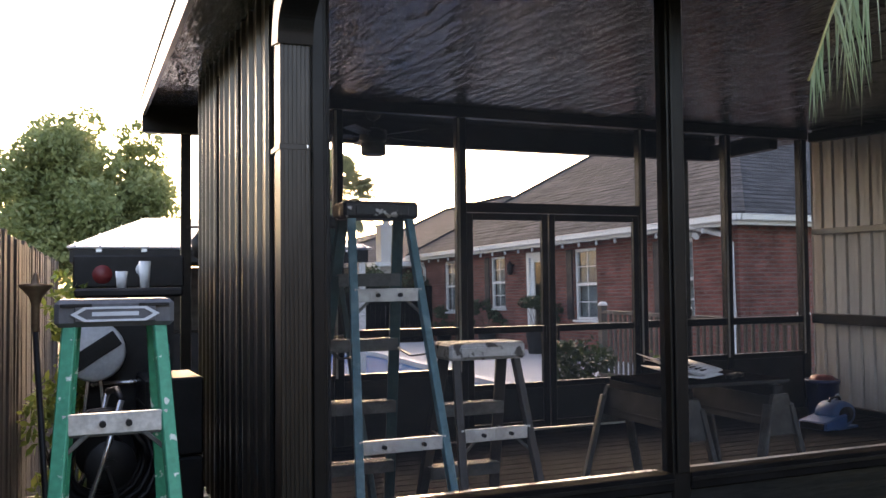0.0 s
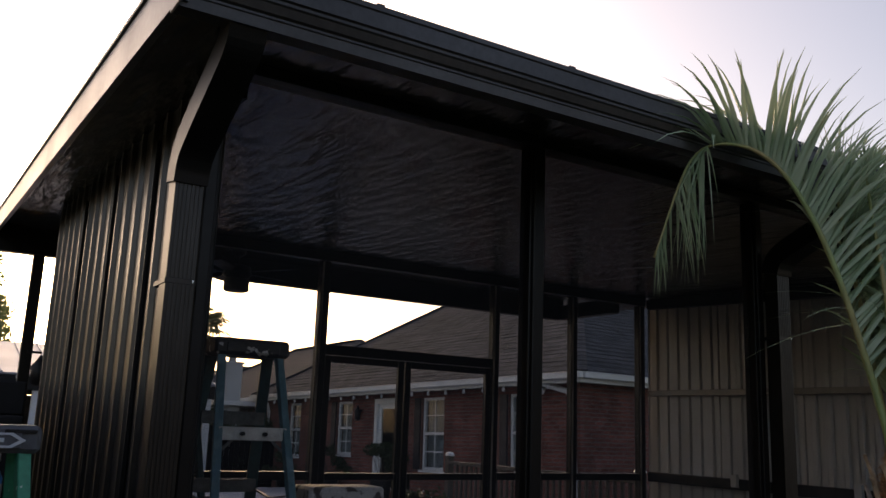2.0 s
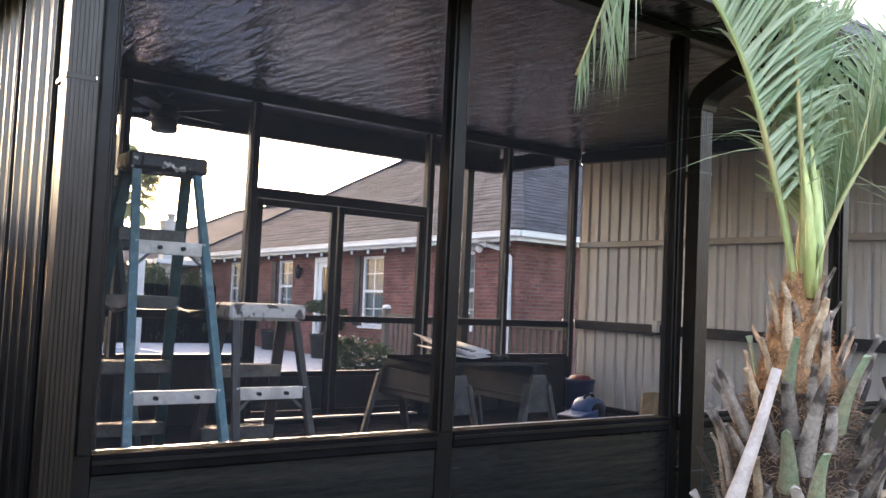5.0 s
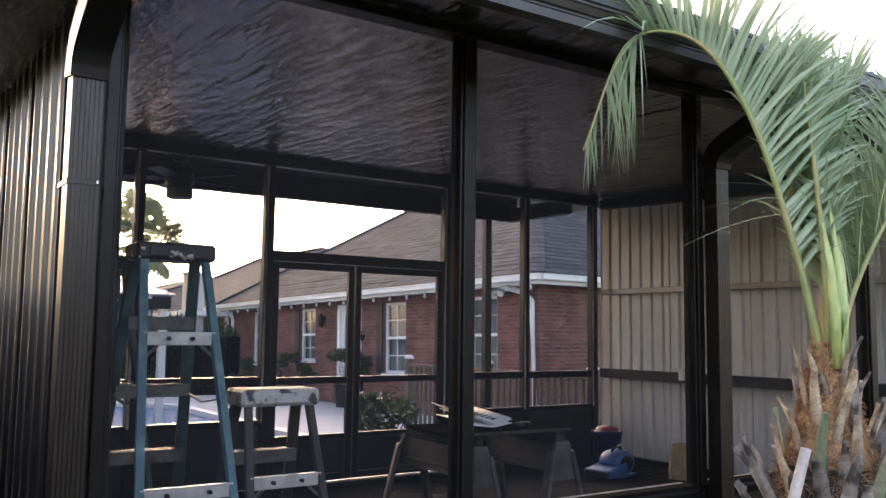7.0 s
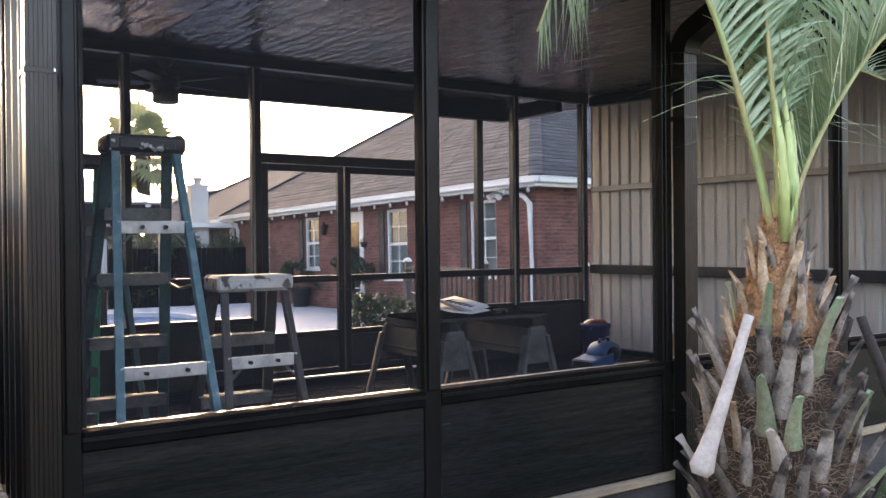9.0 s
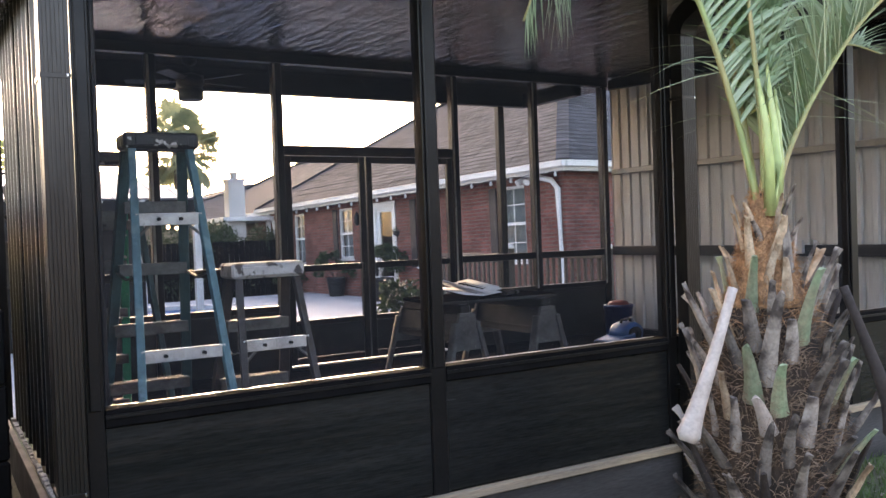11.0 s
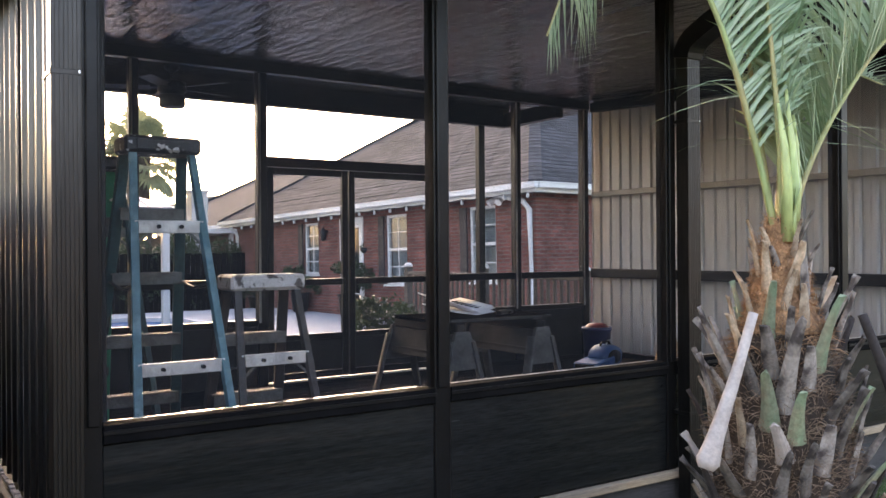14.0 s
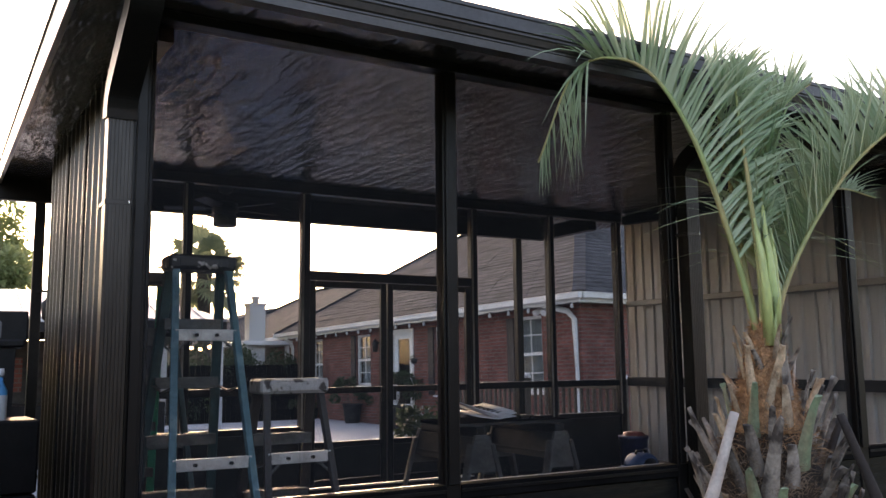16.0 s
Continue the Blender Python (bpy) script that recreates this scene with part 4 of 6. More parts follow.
# ---- stepladders ----
def stepladder(x, y, z, height, rail, far_rail, cap, brace, tread, label, rz=0, top_w=0.30, foot_w=0.49, braces=(1.31, 0.71, 0.12), treads=(1.40, 1.10, 0.80, 0.50, 0.2), spread=0.48, logo=False, group="stepladders"):
    """A fibreglass stepladder: its supporting frame towards -y, its treads on the far frame."""
    d = thing("stepladder", x, y, z, rz, label, "stepladder", group)
    h = height - 0.07

    def at(s, side, zz):
        k = 1 - zz / h
        w = top_w / 2 - 0.02 + (foot_w - top_w) / 2 * k
        return Vector((s * w, side * (0.07 + spread * k), zz))

    for side, m, w in ((-1, rail, 0.036), (1, far_rail, 0.05)):
        for s in (-1, 1):
            leg = bar("rail", at(s, side, 0.03), at(s, side, h), w, 0.028, m, d)
            bar("foot", at(s, side, 0.0), at(s, side, 0.05), w + 0.012, 0.045, "plastic_black", leg, "black rubber foot")
    bm = bmesh.new()
    put_box(bm, (-top_w / 2 - 0.02, -0.1, h - 0.005), (top_w / 2 + 0.02, 0.1, height), 0.012)
    put_box(bm, (-top_w / 2 + 0.03, -0.108, h + 0.008), (top_w / 2 - 0.03, -0.098, height - 0.018), 0.003)
    c = part("top_cap", bm, cap, d, "paint-spattered top cap")
    if logo:
        bm = bmesh.new()
        out = [(-0.115, 0), (-0.08, 0.02), (0.08, 0.02), (0.115, 0), (0.08, -0.02), (-0.08, -0.02)]
        inn = [(-0.098, 0), (-0.074, 0.014), (0.074, 0.014), (0.098, 0), (0.074, -0.014), (-0.074, -0.014)]
        zc = height - 0.04
        va = [bm.verts.new((a, -0.11, zc + b)) for a, b in out]
        vb = [bm.verts.new((a, -0.11, zc + b)) for a, b in inn]
        for i in range(6):
            bm.faces.new((va[i], va[(i + 1) % 6], vb[(i + 1) % 6], vb[i]))
        put_box(bm, (-0.06, -0.1115, zc - 0.005), (0.06, -0.109, zc + 0.006))
        g = bmesh.ops.solidify(bm, geom=bm.faces[:6], thickness=0.002)
        part("emblem", bm, "sealed", c, "pale worn emblem")
        for s in (-1, 1):
            box("tool_slot", (s * 0.1 - 0.04, -0.1105, height - 0.02), (s * 0.1 + 0.04, -0.1, height - 0.011), "plastic_black", c, bevel=0.001)
    for zz in braces:
        a, b = at(-1, -1, zz), at(1, -1, zz)
        st = bar("brace", a, b, 0.02, 0.055, brace, d, "flat aluminium brace spattered with paint", 0.002)
        for s, e in ((-1, a), (1, b)):
            for off in (0.1,):
                rod("rivet", e + Vector((-s * off, -0.03, 0)), e + Vector((-s * off, -0.009, 0)), 0.009, "plastic_black", st, seg=8)
        if zz == braces[0]:
            for s, e in ((-1, a), (1, b)):
                bar("gusset", e + Vector((-s * 0.07, 0, -0.02)), e + Vector((s * 0.008, -0.012, -0.09)), 0.01, 0.012, tread, d, bevel=0.002)
    for zz in treads:
        a, b = at(-1, 1, zz), at(1, 1, zz)
        bm = bmesh.new()
        put_box(bm, (a.x, a.y - 0.05, zz - 0.006), (b.x, a.y + 0.03, zz), 0.002)
        put_box(bm, (a.x, a.y - 0.054, zz - 0.055), (b.x, a.y - 0.048, zz + 0.002), 0.001)
        for k in range(5):
            put_box(bm, (a.x + 0.02, a.y - 0.042 + k * 0.014, zz), (b.x - 0.02, a.y - 0.038 + k * 0.014, zz + 0.003))
        part("tread", bm, tread, d, "ribbed aluminium tread")
    for s in (-1, 1):
        p, q = at(s, -1, height * 0.62), at(s, 1, height * 0.62)
        mid = (p + q) / 2 + Vector((0, 0, -0.03))
        bar("spreader", p, mid, 0.016, 0.006, "step_dull", d, bevel=0.001)
        bar("spreader", mid, q, 0.016, 0.006, "step_dull", d, bevel=0.001)
    return d


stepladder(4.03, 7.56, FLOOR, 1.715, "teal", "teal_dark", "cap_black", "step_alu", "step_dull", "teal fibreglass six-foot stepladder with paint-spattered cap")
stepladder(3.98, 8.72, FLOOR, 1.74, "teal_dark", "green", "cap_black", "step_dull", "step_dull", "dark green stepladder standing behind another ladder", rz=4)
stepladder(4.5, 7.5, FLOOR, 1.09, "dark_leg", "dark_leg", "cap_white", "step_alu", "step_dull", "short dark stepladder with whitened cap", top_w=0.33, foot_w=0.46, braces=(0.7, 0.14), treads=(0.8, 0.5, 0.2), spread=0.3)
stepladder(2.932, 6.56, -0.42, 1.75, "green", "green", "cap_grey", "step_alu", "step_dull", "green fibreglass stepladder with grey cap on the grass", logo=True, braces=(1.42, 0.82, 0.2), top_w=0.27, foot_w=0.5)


# ---- sawhorses with a board ----
def sawhorse(x, y):
    s = thing("sawhorse", x, y, 0, 0, "grey plastic folding sawhorse on the deck", "sawhorse", "sawhorses under the board")
    bm = bmesh.new()
    put_box(bm, (-0.035, -0.36, 0.70), (0.035, 0.36, 0.765), 0.008)
    part("top_beam", bm, "plastic_black", s)
    for side in (-1, 1):
        bm = bmesh.new()
        a = [(side * 0.03, -0.35, 0.70), (side * 0.03, 0.35, 0.70), (side * 0.075, 0.35, 0.545), (side * 0.075, -0.35, 0.545)]
        f0 = [bm.verts.new(p) for p in a]
        f1 = [bm.verts.new((p[0] + side * 0.014, p[1], p[2])) for p in a]
        bm.faces.new(f0)
        bm.faces.new(list(reversed(f1)))
        for i in range(4):
            bm.faces.new((f0[i], f0[(i + 1) % 4], f1[(i + 1) % 4], f1[i]))
        put_box(bm, (side * 0.072 - 0.01, -0.34, 0.565), (side * 0.072 + 0.018, 0.34, 0.59), 0.003)
        part("apron", bm, "plastic_grey", s, "grey moulded apron")
        for e in (-1, 1):
            leg = bar("leg", (side * 0.075, e * 0.36, 0.66), (side * 0.225, e * 0.40, 0.02), 0.055, 0.03, "saw_grey", s, bevel=0.006)
            box("foot", (side * 0.225 - 0.03, e * 0.40 - 0.03, 0.0), (side * 0.225 + 0.03, e * 0.40 + 0.03, 0.025), "plastic_black", leg)
    for e in (-1, 1):
        bm = bmesh.new()
        put_prism(bm, [(-0.05, 0.715), (0.05, 0.715), (0.125, 0.49), (-0.125, 0.49)], e * 0.352, e * 0.378, "y")
        part("end_bracket", bm, "saw_grey", s, "pale grey moulded end bracket")
    return s


sawhorse(5.84, 8.1)
sawhorse(6.42, 8.06)
wb = thing("work_board", 6.13, 8.03, 0.766, -3, "thin dark worn board laid across sawhorses", "board")
bm = bmesh.new()
put_box(bm, (-0.42, -0.27, 0), (0.42, 0.27, 0.022), 0.004)
part("board", bm, "board_top", wb)
box("edge_strip", (-0.42, -0.276, 0.002), (0.42, -0.2705, 0.02), "plastic_grey", wb, bevel=0.001)


def magazine():
    m = thing("magazine", 6.04, 8.05, 0.79, 18, "open newspaper with curling pages on the board", "newspaper")
    for k, (dx, lift, yaw) in enumerate(((-0.0, 0.0, 0), (0.02, 0.012, 6), (-0.03, 0.02, -5))):
        n = 10
        verts, faces = [], []
        for i in range(n + 1):
            u = -0.2 + 0.4 * i / n
            zz = 0.012 + lift + 0.3 * abs(u) ** 0.9 * (0.35 + 0.35 * k) * (1 if u < 0 else 0.35)
            for v in (-0.14, 0.14):
                p = Matrix.Rotation(radians(yaw), 3, "Z") @ Vector((u + dx, v, zz - 0.01 + (0.14 + v) * 0.16))
                verts.append(p)
        for i in range(n):
            faces.append((2 * i, 2 * i + 1, 2 * i + 3, 2 * i + 2))
        ob = from_lists("page", verts, faces, "paper", m, smooth=True)
        so = ob.modifiers.new("thickness", "SOLIDIFY")
        so.thickness = 0.004
    bm = bmesh.new()
    for r in range(6):
        put_box(bm, (0.03, -0.11 + r * 0.036, 0.04 + 0.006 * r), (0.16, -0.096 + r * 0.036, 0.05 + 0.006 * r))
    part("print_block", bm, "plastic_grey", m, "grey lines of print")


magazine()
tp = thing("tape_tool", 6.28, 7.9, 0.79, 30, "small dark hand tool on the board", "hand tool")
bm = bmesh.new()
put_box(bm, (-0.09, -0.018, 0), (0.05, 0.018, 0.028), 0.008)
put_box(bm, (0.045, -0.03, 0), (0.1, 0.03, 0.022), 0.006)
part("tool_body", bm, "plastic_black", tp)


# ---- bucket, blower, bag in the corner ----
def bucket(x, y):
    b = thing("bucket", x, y, 0, 20, "blue plastic bucket with red contents on the deck", "bucket")
    lathe("body", [(0.13, 0.0), (0.135, 0.01), (0.15, 0.33), (0.158, 0.33), (0.16, 0.365), (0.15, 0.372), (0.146, 0.35), (0.128, 0.02)], "bucket_blue", b, seg=28)
    tube("bail", [(0.158 * math.cos(a), 0.158 * math.sin(a) * 0.3 - 0.03, 0.34 + 0.0 - 0.1 * math.sin(a)) for a in [math.pi * k / 12 for k in range(13)]], 0.004, "chrome", b)
    lathe("contents", [(0.12, 0.3), (0.14, 0.345), (0.1, 0.4), (0.05, 0.41)], "red", b, "red rag in the top", 14)
    bm = bmesh.new()
    prof = [(-0.075, 0.12), (-0.075, 0.19), (-0.03, 0.235), (0.03, 0.235), (0.075, 0.19), (0.075, 0.12)]
    for r in range(6):
        a, c = prof[r], prof[(r + 1) % 6]
        put_beam(bm, (-0.02 + a[0], -0.15, a[1]), (-0.02 + c[0], -0.15, c[1]), 0.012, 0.012)
    for k in range(4):
        put_box(bm, (-0.075 + k * 0.033, -0.156, 0.135), (-0.055 + k * 0.033, -0.144, 0.175))
    part("emblem", bm, "sealed", b, "pale plain printed emblem")
    return b


bucket(9.4, 10.3)


def blower(x, y, rz):
    b = thing("air_blower", x, y, 0, rz, "bright blue carpet air blower on the deck", "air blower")
    bm = bmesh.new()
    put_lathe(bm, [(0.05, -0.1), (0.15, -0.095), (0.165, -0.06), (0.165, 0.06), (0.15, 0.095), (0.05, 0.1)], 24)
    bmesh.ops.transform(bm, matrix=Matrix.Translation((0, 0, 0.18)) @ Matrix.Rotation(radians(90), 4, "X"), verts=bm.verts)
    part("housing", bm, "blower_blue", b, smooth=True)
    bm = bmesh.new()
    o = [(-0.02, 0.02), (-0.32, 0.02), (-0.34, 0.03), (-0.34, 0.12), (-0.02, 0.2)]
    put_prism(bm, o, -0.13, 0.13, "y")
    bm2 = bmesh.ops.bevel(bm, geom=bm.edges[:], offset=0.012, segments=2, affect="EDGES")
    part("nozzle", bm, "blower_blue", b)
    box("mouth", (-0.345, -0.11, 0.03), (-0.335, 0.11, 0.11), "plastic_black", b)
    lathe("intake_grille", [(0.1, 0), (0.1, 0.01), (0.03, 0.014)], "plastic_black", b, seg=20).matrix_basis = pose(0, -0.1, 0.18, 90, 0, 0)
    tube("handle", [(-0.08, 0, 0.33), (-0.06, 0, 0.38), (0.06, 0, 0.38), (0.08, 0, 0.33)], 0.013, "plastic_black", b)
    box("base", (-0.16, -0.12, 0.0), (0.15, 0.12, 0.03), "blower_blue", b)
    return b


blower(9.08, 9.85, 12).scale = (1.05, 1.05, 0.7)


def paper_bag(x, y):
    b = thing("paper_bag", x, y, 0, 25, "crumpled brown paper bag on the deck", "bag")
    bm = bmesh.new()
    n, rings = 20, []
    for k in range(9):
        z = 0.32 * k / 8
        row = []
        for i in range(n):
            a = math.tau * i / n
            c, s = math.cos(a), math.sin(a)
            sq = 1 / max(abs(c), abs(s))
            r = 0.13 * min(sq, 1.25) * (1 - 0.25 * (k / 8) ** 2)
            j = 0.02 * noise.noise(Vector((c * 3, s * 3, z * 14)))
            row.append(bm.verts.new((c * (r + j), s * (r * 0.7 + j), z + (0.03 * noise.noise(Vector((c * 2, s * 2, 4))) if k == 8 else 0))))
        rings.append(row)
    for a, c in zip(rings, rings[1:]):
        for i in range(n):
            bm.faces.new((a[i], a[(i + 1) % n], c[(i + 1) % n], c[i]))
    bm.faces.new(list(reversed(rings[0])))
    part("paper", bm, "bag", b)


paper_bag(9.5, 9.42)


# ---- ceiling fan under the back eave ----
fan = thing("ceiling_fan", 5.25, 11.45, 0, 15, "dark ceiling fan with drum light under the eave", "ceiling fan")
FZ = under(11.45) - 0.02
lathe("canopy", [(0.07, FZ), (0.065, FZ - 0.03), (0.02, FZ - 0.06)], "plastic_black", fan)
rod("down_rod", (0, 0, FZ - 0.14), (0, 0, FZ - 0.05), 0.014, "plastic_black", fan)
lathe("motor", [(0.05, FZ - 0.13), (0.12, FZ - 0.15), (0.13, FZ - 0.23), (0.1, FZ - 0.26), (0.05, FZ - 0.265)], "plastic_black", fan)
lathe("drum_light", [(0.1, FZ - 0.268), (0.115, FZ - 0.275), (0.115, FZ - 0.37), (0.1, FZ - 0.38), (0.02, FZ - 0.382)], "step_dull", fan, "grey drum light")
blade = None
for k in range(5):
    m = Matrix.Rotation(math.tau * k / 5, 4, "Z") @ Matrix.Translation((0, 0, FZ - 0.2)) @ Matrix.Rotation(radians(10), 4, "X")
    if blade is None:
        bm = bmesh.new()
        put_box(bm, (0.1, -0.018, -0.004), (0.2, 0.018, 0.004), 0.002)
        put_box(bm, (0.19, -0.06, -0.004), (0.58, 0.06, 0.004), 0.003)
        blade = part("blade", bm, "plastic_black", fan)
        ob = blade
    else:
        ob = new("blade", blade.data)
        ob.parent = fan
    ob.matrix_basis = m


# ---- leaves and trees ----
def leaf_cloud(name, clumps, count, size, material, parent, flat=0.0, seed=1):
    """Many small pointed leaves in clumps: (centre, radii)."""
    rng = np.random.RandomState(seed)
    verts, faces = [], []
    weights = np.array([r[0] * r[1] * r[2] for c, r in clumps]) ** 0.7
    weights /= weights.sum()
    for ci, (c, r) in enumerate(clumps):
        k = max(8, int(count * weights[ci]))
        d = rng.normal(size=(k, 3))
        d /= np.linalg.norm(d, axis=1)[:, None]
        rad = rng.uniform(0.45, 1.05, k) ** 0.6
        pos = np.array(c) + d * rad[:, None] * np.array(r)
        for p in pos:
            a = rng.normal(size=3)
            a /= np.linalg.norm(a)
            b = np.cross(a, rng.normal(size=3))
            b /= np.linalg.norm(b) + 1e-9
            s = size * rng.uniform(0.6, 1.3)
            i = len(verts)
            verts += [tuple(p - a * s), tuple(p + b * s * 0.42), tuple(p + a * s), tuple(p - b * s * 0.42)]
            faces.append((i, i + 1, i + 2, i + 3))
    return from_lists(name, verts, faces, material, parent)


def clump_set(rng, centre, radii, n, small):
    out = []
    for _ in range(n):
        d = Vector((rng.gauss(0, 1), rng.gauss(0, 1), rng.gauss(0, 1))).normalized()
        k = rng.uniform(0.35, 0.95)
        c = Vector(centre) + Vector((d.x * radii[0], d.y * radii[1], d.z * radii[2])) * k
        s = small * rng.uniform(0.6, 1.25)
        out.append((tuple(c), (s, s, s * 0.75)))
    return out


def broad_tree(x, y, z, height, radii, label, seed, leaves=9000, n=60, small=0.62, leaf=0.075):
    t = thing("tree", x, y, z, 0, label, "tree")
    rng = random.Random(seed)
    bm = bmesh.new()
    ch = height - radii[2]
    put_tube(bm, [(0, 0, -0.1), (0.05, 0, ch * 0.3), (-0.04, 0.05, ch * 0.6), (0, 0, ch)], [0.2, 0.16, 0.13, 0.09])
    clumps = clump_set(rng, (0, 0, ch), radii, n, small)
    for c, r in clumps[:22]:
        s = Vector((0, 0, ch * rng.uniform(0.45, 0.95)))
        e = Vector(c)
        put_tube(bm, [s, s.lerp(e, 0.5) + Vector((0, 0, -0.1)), e], [0.06, 0.035, 0.012], 5)
    part("trunk", bm, "bark", t, smooth=True)
    leaf_cloud("crown", clumps, leaves, leaf, "leaf", t, seed=seed)
    return t


broad_tree(2.6, 27.6, -0.16 + fall(2.5, 27), 6.5, (2.3, 2.2, 2.3), "leafy green tree behind the gazebo", 3, 60000, 110, 0.62, 0.08)
broad_tree(-2.1, 31, -0.16 + fall(-2, 31), 6.6, (3.0, 2.6, 2.6), "leafy green tree beyond the fence", 5, 30000, 80, 0.7, 0.085)


def hedge(x0, x1, y, top, label, seed):
    h = thing("hedge", (x0 + x1) / 2 + 0.16, y, -0.16 + fall(10, y), 0, label, "hedge")
    rng = random.Random(seed)
    clumps = [((rng.uniform(x0, x1) - (x0 + x1) / 2, rng.uniform(-0.4, 0.4), rng.uniform(0.3, top - 0.2)), (0.45, 0.4, 0.4)) for _ in range(40)]
    leaf_cloud("foliage", clumps, 14000, 0.055, "hedge", h, seed=seed)
    bm = bmesh.new()
    for i in range(8):
        xx = (x0 - x1) / 2 + (x1 - x0) * (i + 0.5) / 8
        put_tube(bm, [(xx, 0, -0.05), (xx + 0.1, 0.05, top * 0.7)], [0.03, 0.012], 5)
    part("stems", bm, "bark", h)


hedge(8.6, 12.2, 28.6, 2.35, "dense dark green hedge at the end of the yard", 8)


def fan_palm(x, y, z):
    p = thing("fan_palm", x, y, z, 0, "tall fan palm beyond the yard", "palm tree")
    bm = bmesh.new()
    put_tube(bm, [(0, 0, -0.36), (0.05, 0, 2.0), (0, 0, 4.75)], [0.24, 0.2, 0.24], 10)
    part("trunk", bm, "bark", p, smooth=True)
    rng = random.Random(11)
    verts, faces = [], []
    bm = bmesh.new()
    for k in range(46):
        az = k * 2.399
        elv = rng.uniform(-1.15, 1.35)
        d = Vector((math.cos(az) * math.cos(elv), math.sin(az) * math.cos(elv), math.sin(elv)))
        base = Vector((0, 0, 4.7))
        hub = base + d * rng.uniform(0.7, 1.05) - Vector((0, 0, 0.08))
        put_tube(bm, [base, base.lerp(hub, 0.5) + Vector((0, 0, 0.05)), hub], [0.02, 0.015, 0.01], 4)
        side = d.cross(Vector((0, 0, 1))).normalized()
        up = side.cross(d).normalized()
        for j in range(17):
            a = radians(-105 + 210 * j / 16)
            w = (d * math.cos(a) + side * math.sin(a)).normalized()
            L = rng.uniform(0.62, 0.85) * (0.75 + 0.25 * math.cos(a))
            tip = hub + w * L - Vector((0, 0, 0.16 * L + 0.06 * rng.random()))
            midp = hub + w * L * 0.6 + up * 0.02
            q = w.cross(up).normalized() * 0.055
            i = len(verts)
            verts += [tuple(hub), tuple(midp + q), tuple(tip), tuple(midp - q)]
            faces.append((i, i + 1, i + 2, i + 3))
    part("stalks", bm, "rachis", p)
    from_lists("crown", verts, faces, "frond_dark", p)


fan_palm(9.85, 30.0, -0.62)


# ---- the near palm ----
palm = thing("palm", 6.15, 5.82, -0.395, 0, "young feather palm with shaggy trunk of cut leaf bases", "palm tree")


def catmull(pts, n):
    pts = [Vector(p) for p in pts]
    ext = [pts[0] * 2 - pts[1]] + pts + [pts[-1] * 2 - pts[-2]]
    out = []
    segs = len(pts) - 1
    for i in range(n + 1):
        u = min(i / n * segs, segs - 1e-6)
        k, f = int(u), u - int(u)
        a, b, c, d = ext[k:k + 4]
        out.append(0.5 * ((2 * b) + (c - a) * f + (2 * a - 5 * b + 4 * c - d) * f * f + (3 * b - a - 3 * c + d) * f ** 3))
    return out


def core_radius(h):
    """Trunk radius at a height over the ground."""
    prof = [(0.0, 0.25), (0.4, 0.30), (0.8, 0.30), (1.05, 0.245), (1.25, 0.175), (1.4, 0.125), (1.55, 0.085), (1.65, 0.06), (1.75, 0.04)]
    for (a, ra), (b, rb) in zip(prof, prof[1:]):
        if h <= b:
            return ra + (rb - ra) * (h - a) / (b - a)
    return 0.05


def palm_trunk():
    lathe("trunk_core", [(core_radius(h) * 0.93, h) for h in (0.0, 0.15, 0.3, 0.5, 0.7, 0.85, 1.0, 1.15, 1.3, 1.45, 1.6, 1.72)], "fibre_core_shaded", palm, "brown fibrous trunk, darkened as shade between leaf bases", 22)
    lathe("fibre_sheath", [(core_radius(h) * 0.97, h) for h in (1.24, 1.32, 1.4, 1.48, 1.56, 1.64, 1.7)], "fibre_new", palm, "orange-brown fibre sheath under the crown", 22)
    rng = random.Random(21)
    verts, faces, top = [], [], ([], [])
    for k in range(11000):
        h = rng.uniform(1.24, 1.72) if k % 4 == 0 else rng.uniform(0.05, 1.5)
        az = rng.uniform(0, math.tau)
        r = core_radius(h)
        p = Vector((math.cos(az) * r * 0.9, math.sin(az) * r * 0.9, h))
        tang = Vector((-math.sin(az), math.cos(az), 0))
        d = (Vector((math.cos(az), math.sin(az), 0)) * rng.uniform(0.3, 0.9) + tang * rng.uniform(-1, 1) + Vector((0, 0, rng.uniform(-0.3, 1.0)))).normalized()
        L = rng.uniform(0.04, 0.11) if h < 1.25 else rng.uniform(0.02, 0.06)
        mid = p + d * L * 0.5 + Vector((0, 0, rng.uniform(-0.01, 0.02)))
        e = p + d * L + Vector((0, 0, -0.03 * rng.random()))
        q = d.cross(Vector((math.cos(az), math.sin(az), 0.2))).normalized() * 0.0016
        vs, fs = top if h > 1.22 + rng.uniform(-0.12, 0.12) else (verts, faces)
        i = len(vs)
        vs += [tuple(p - q), tuple(p + q), tuple(mid + q), tuple(mid - q), tuple(e)]
        fs += [(i, i + 1, i + 2, i + 3), (i + 3, i + 2, i + 4)]
    tagged(from_lists("fibre", verts, faces, "fibre", palm, "loose brown fibre"), kind="stuff")
    tagged(from_lists("fibre", top[0], top[1], "fibre_new", palm, "fresh orange-brown fibre"), kind="stuff")


palm_trunk()


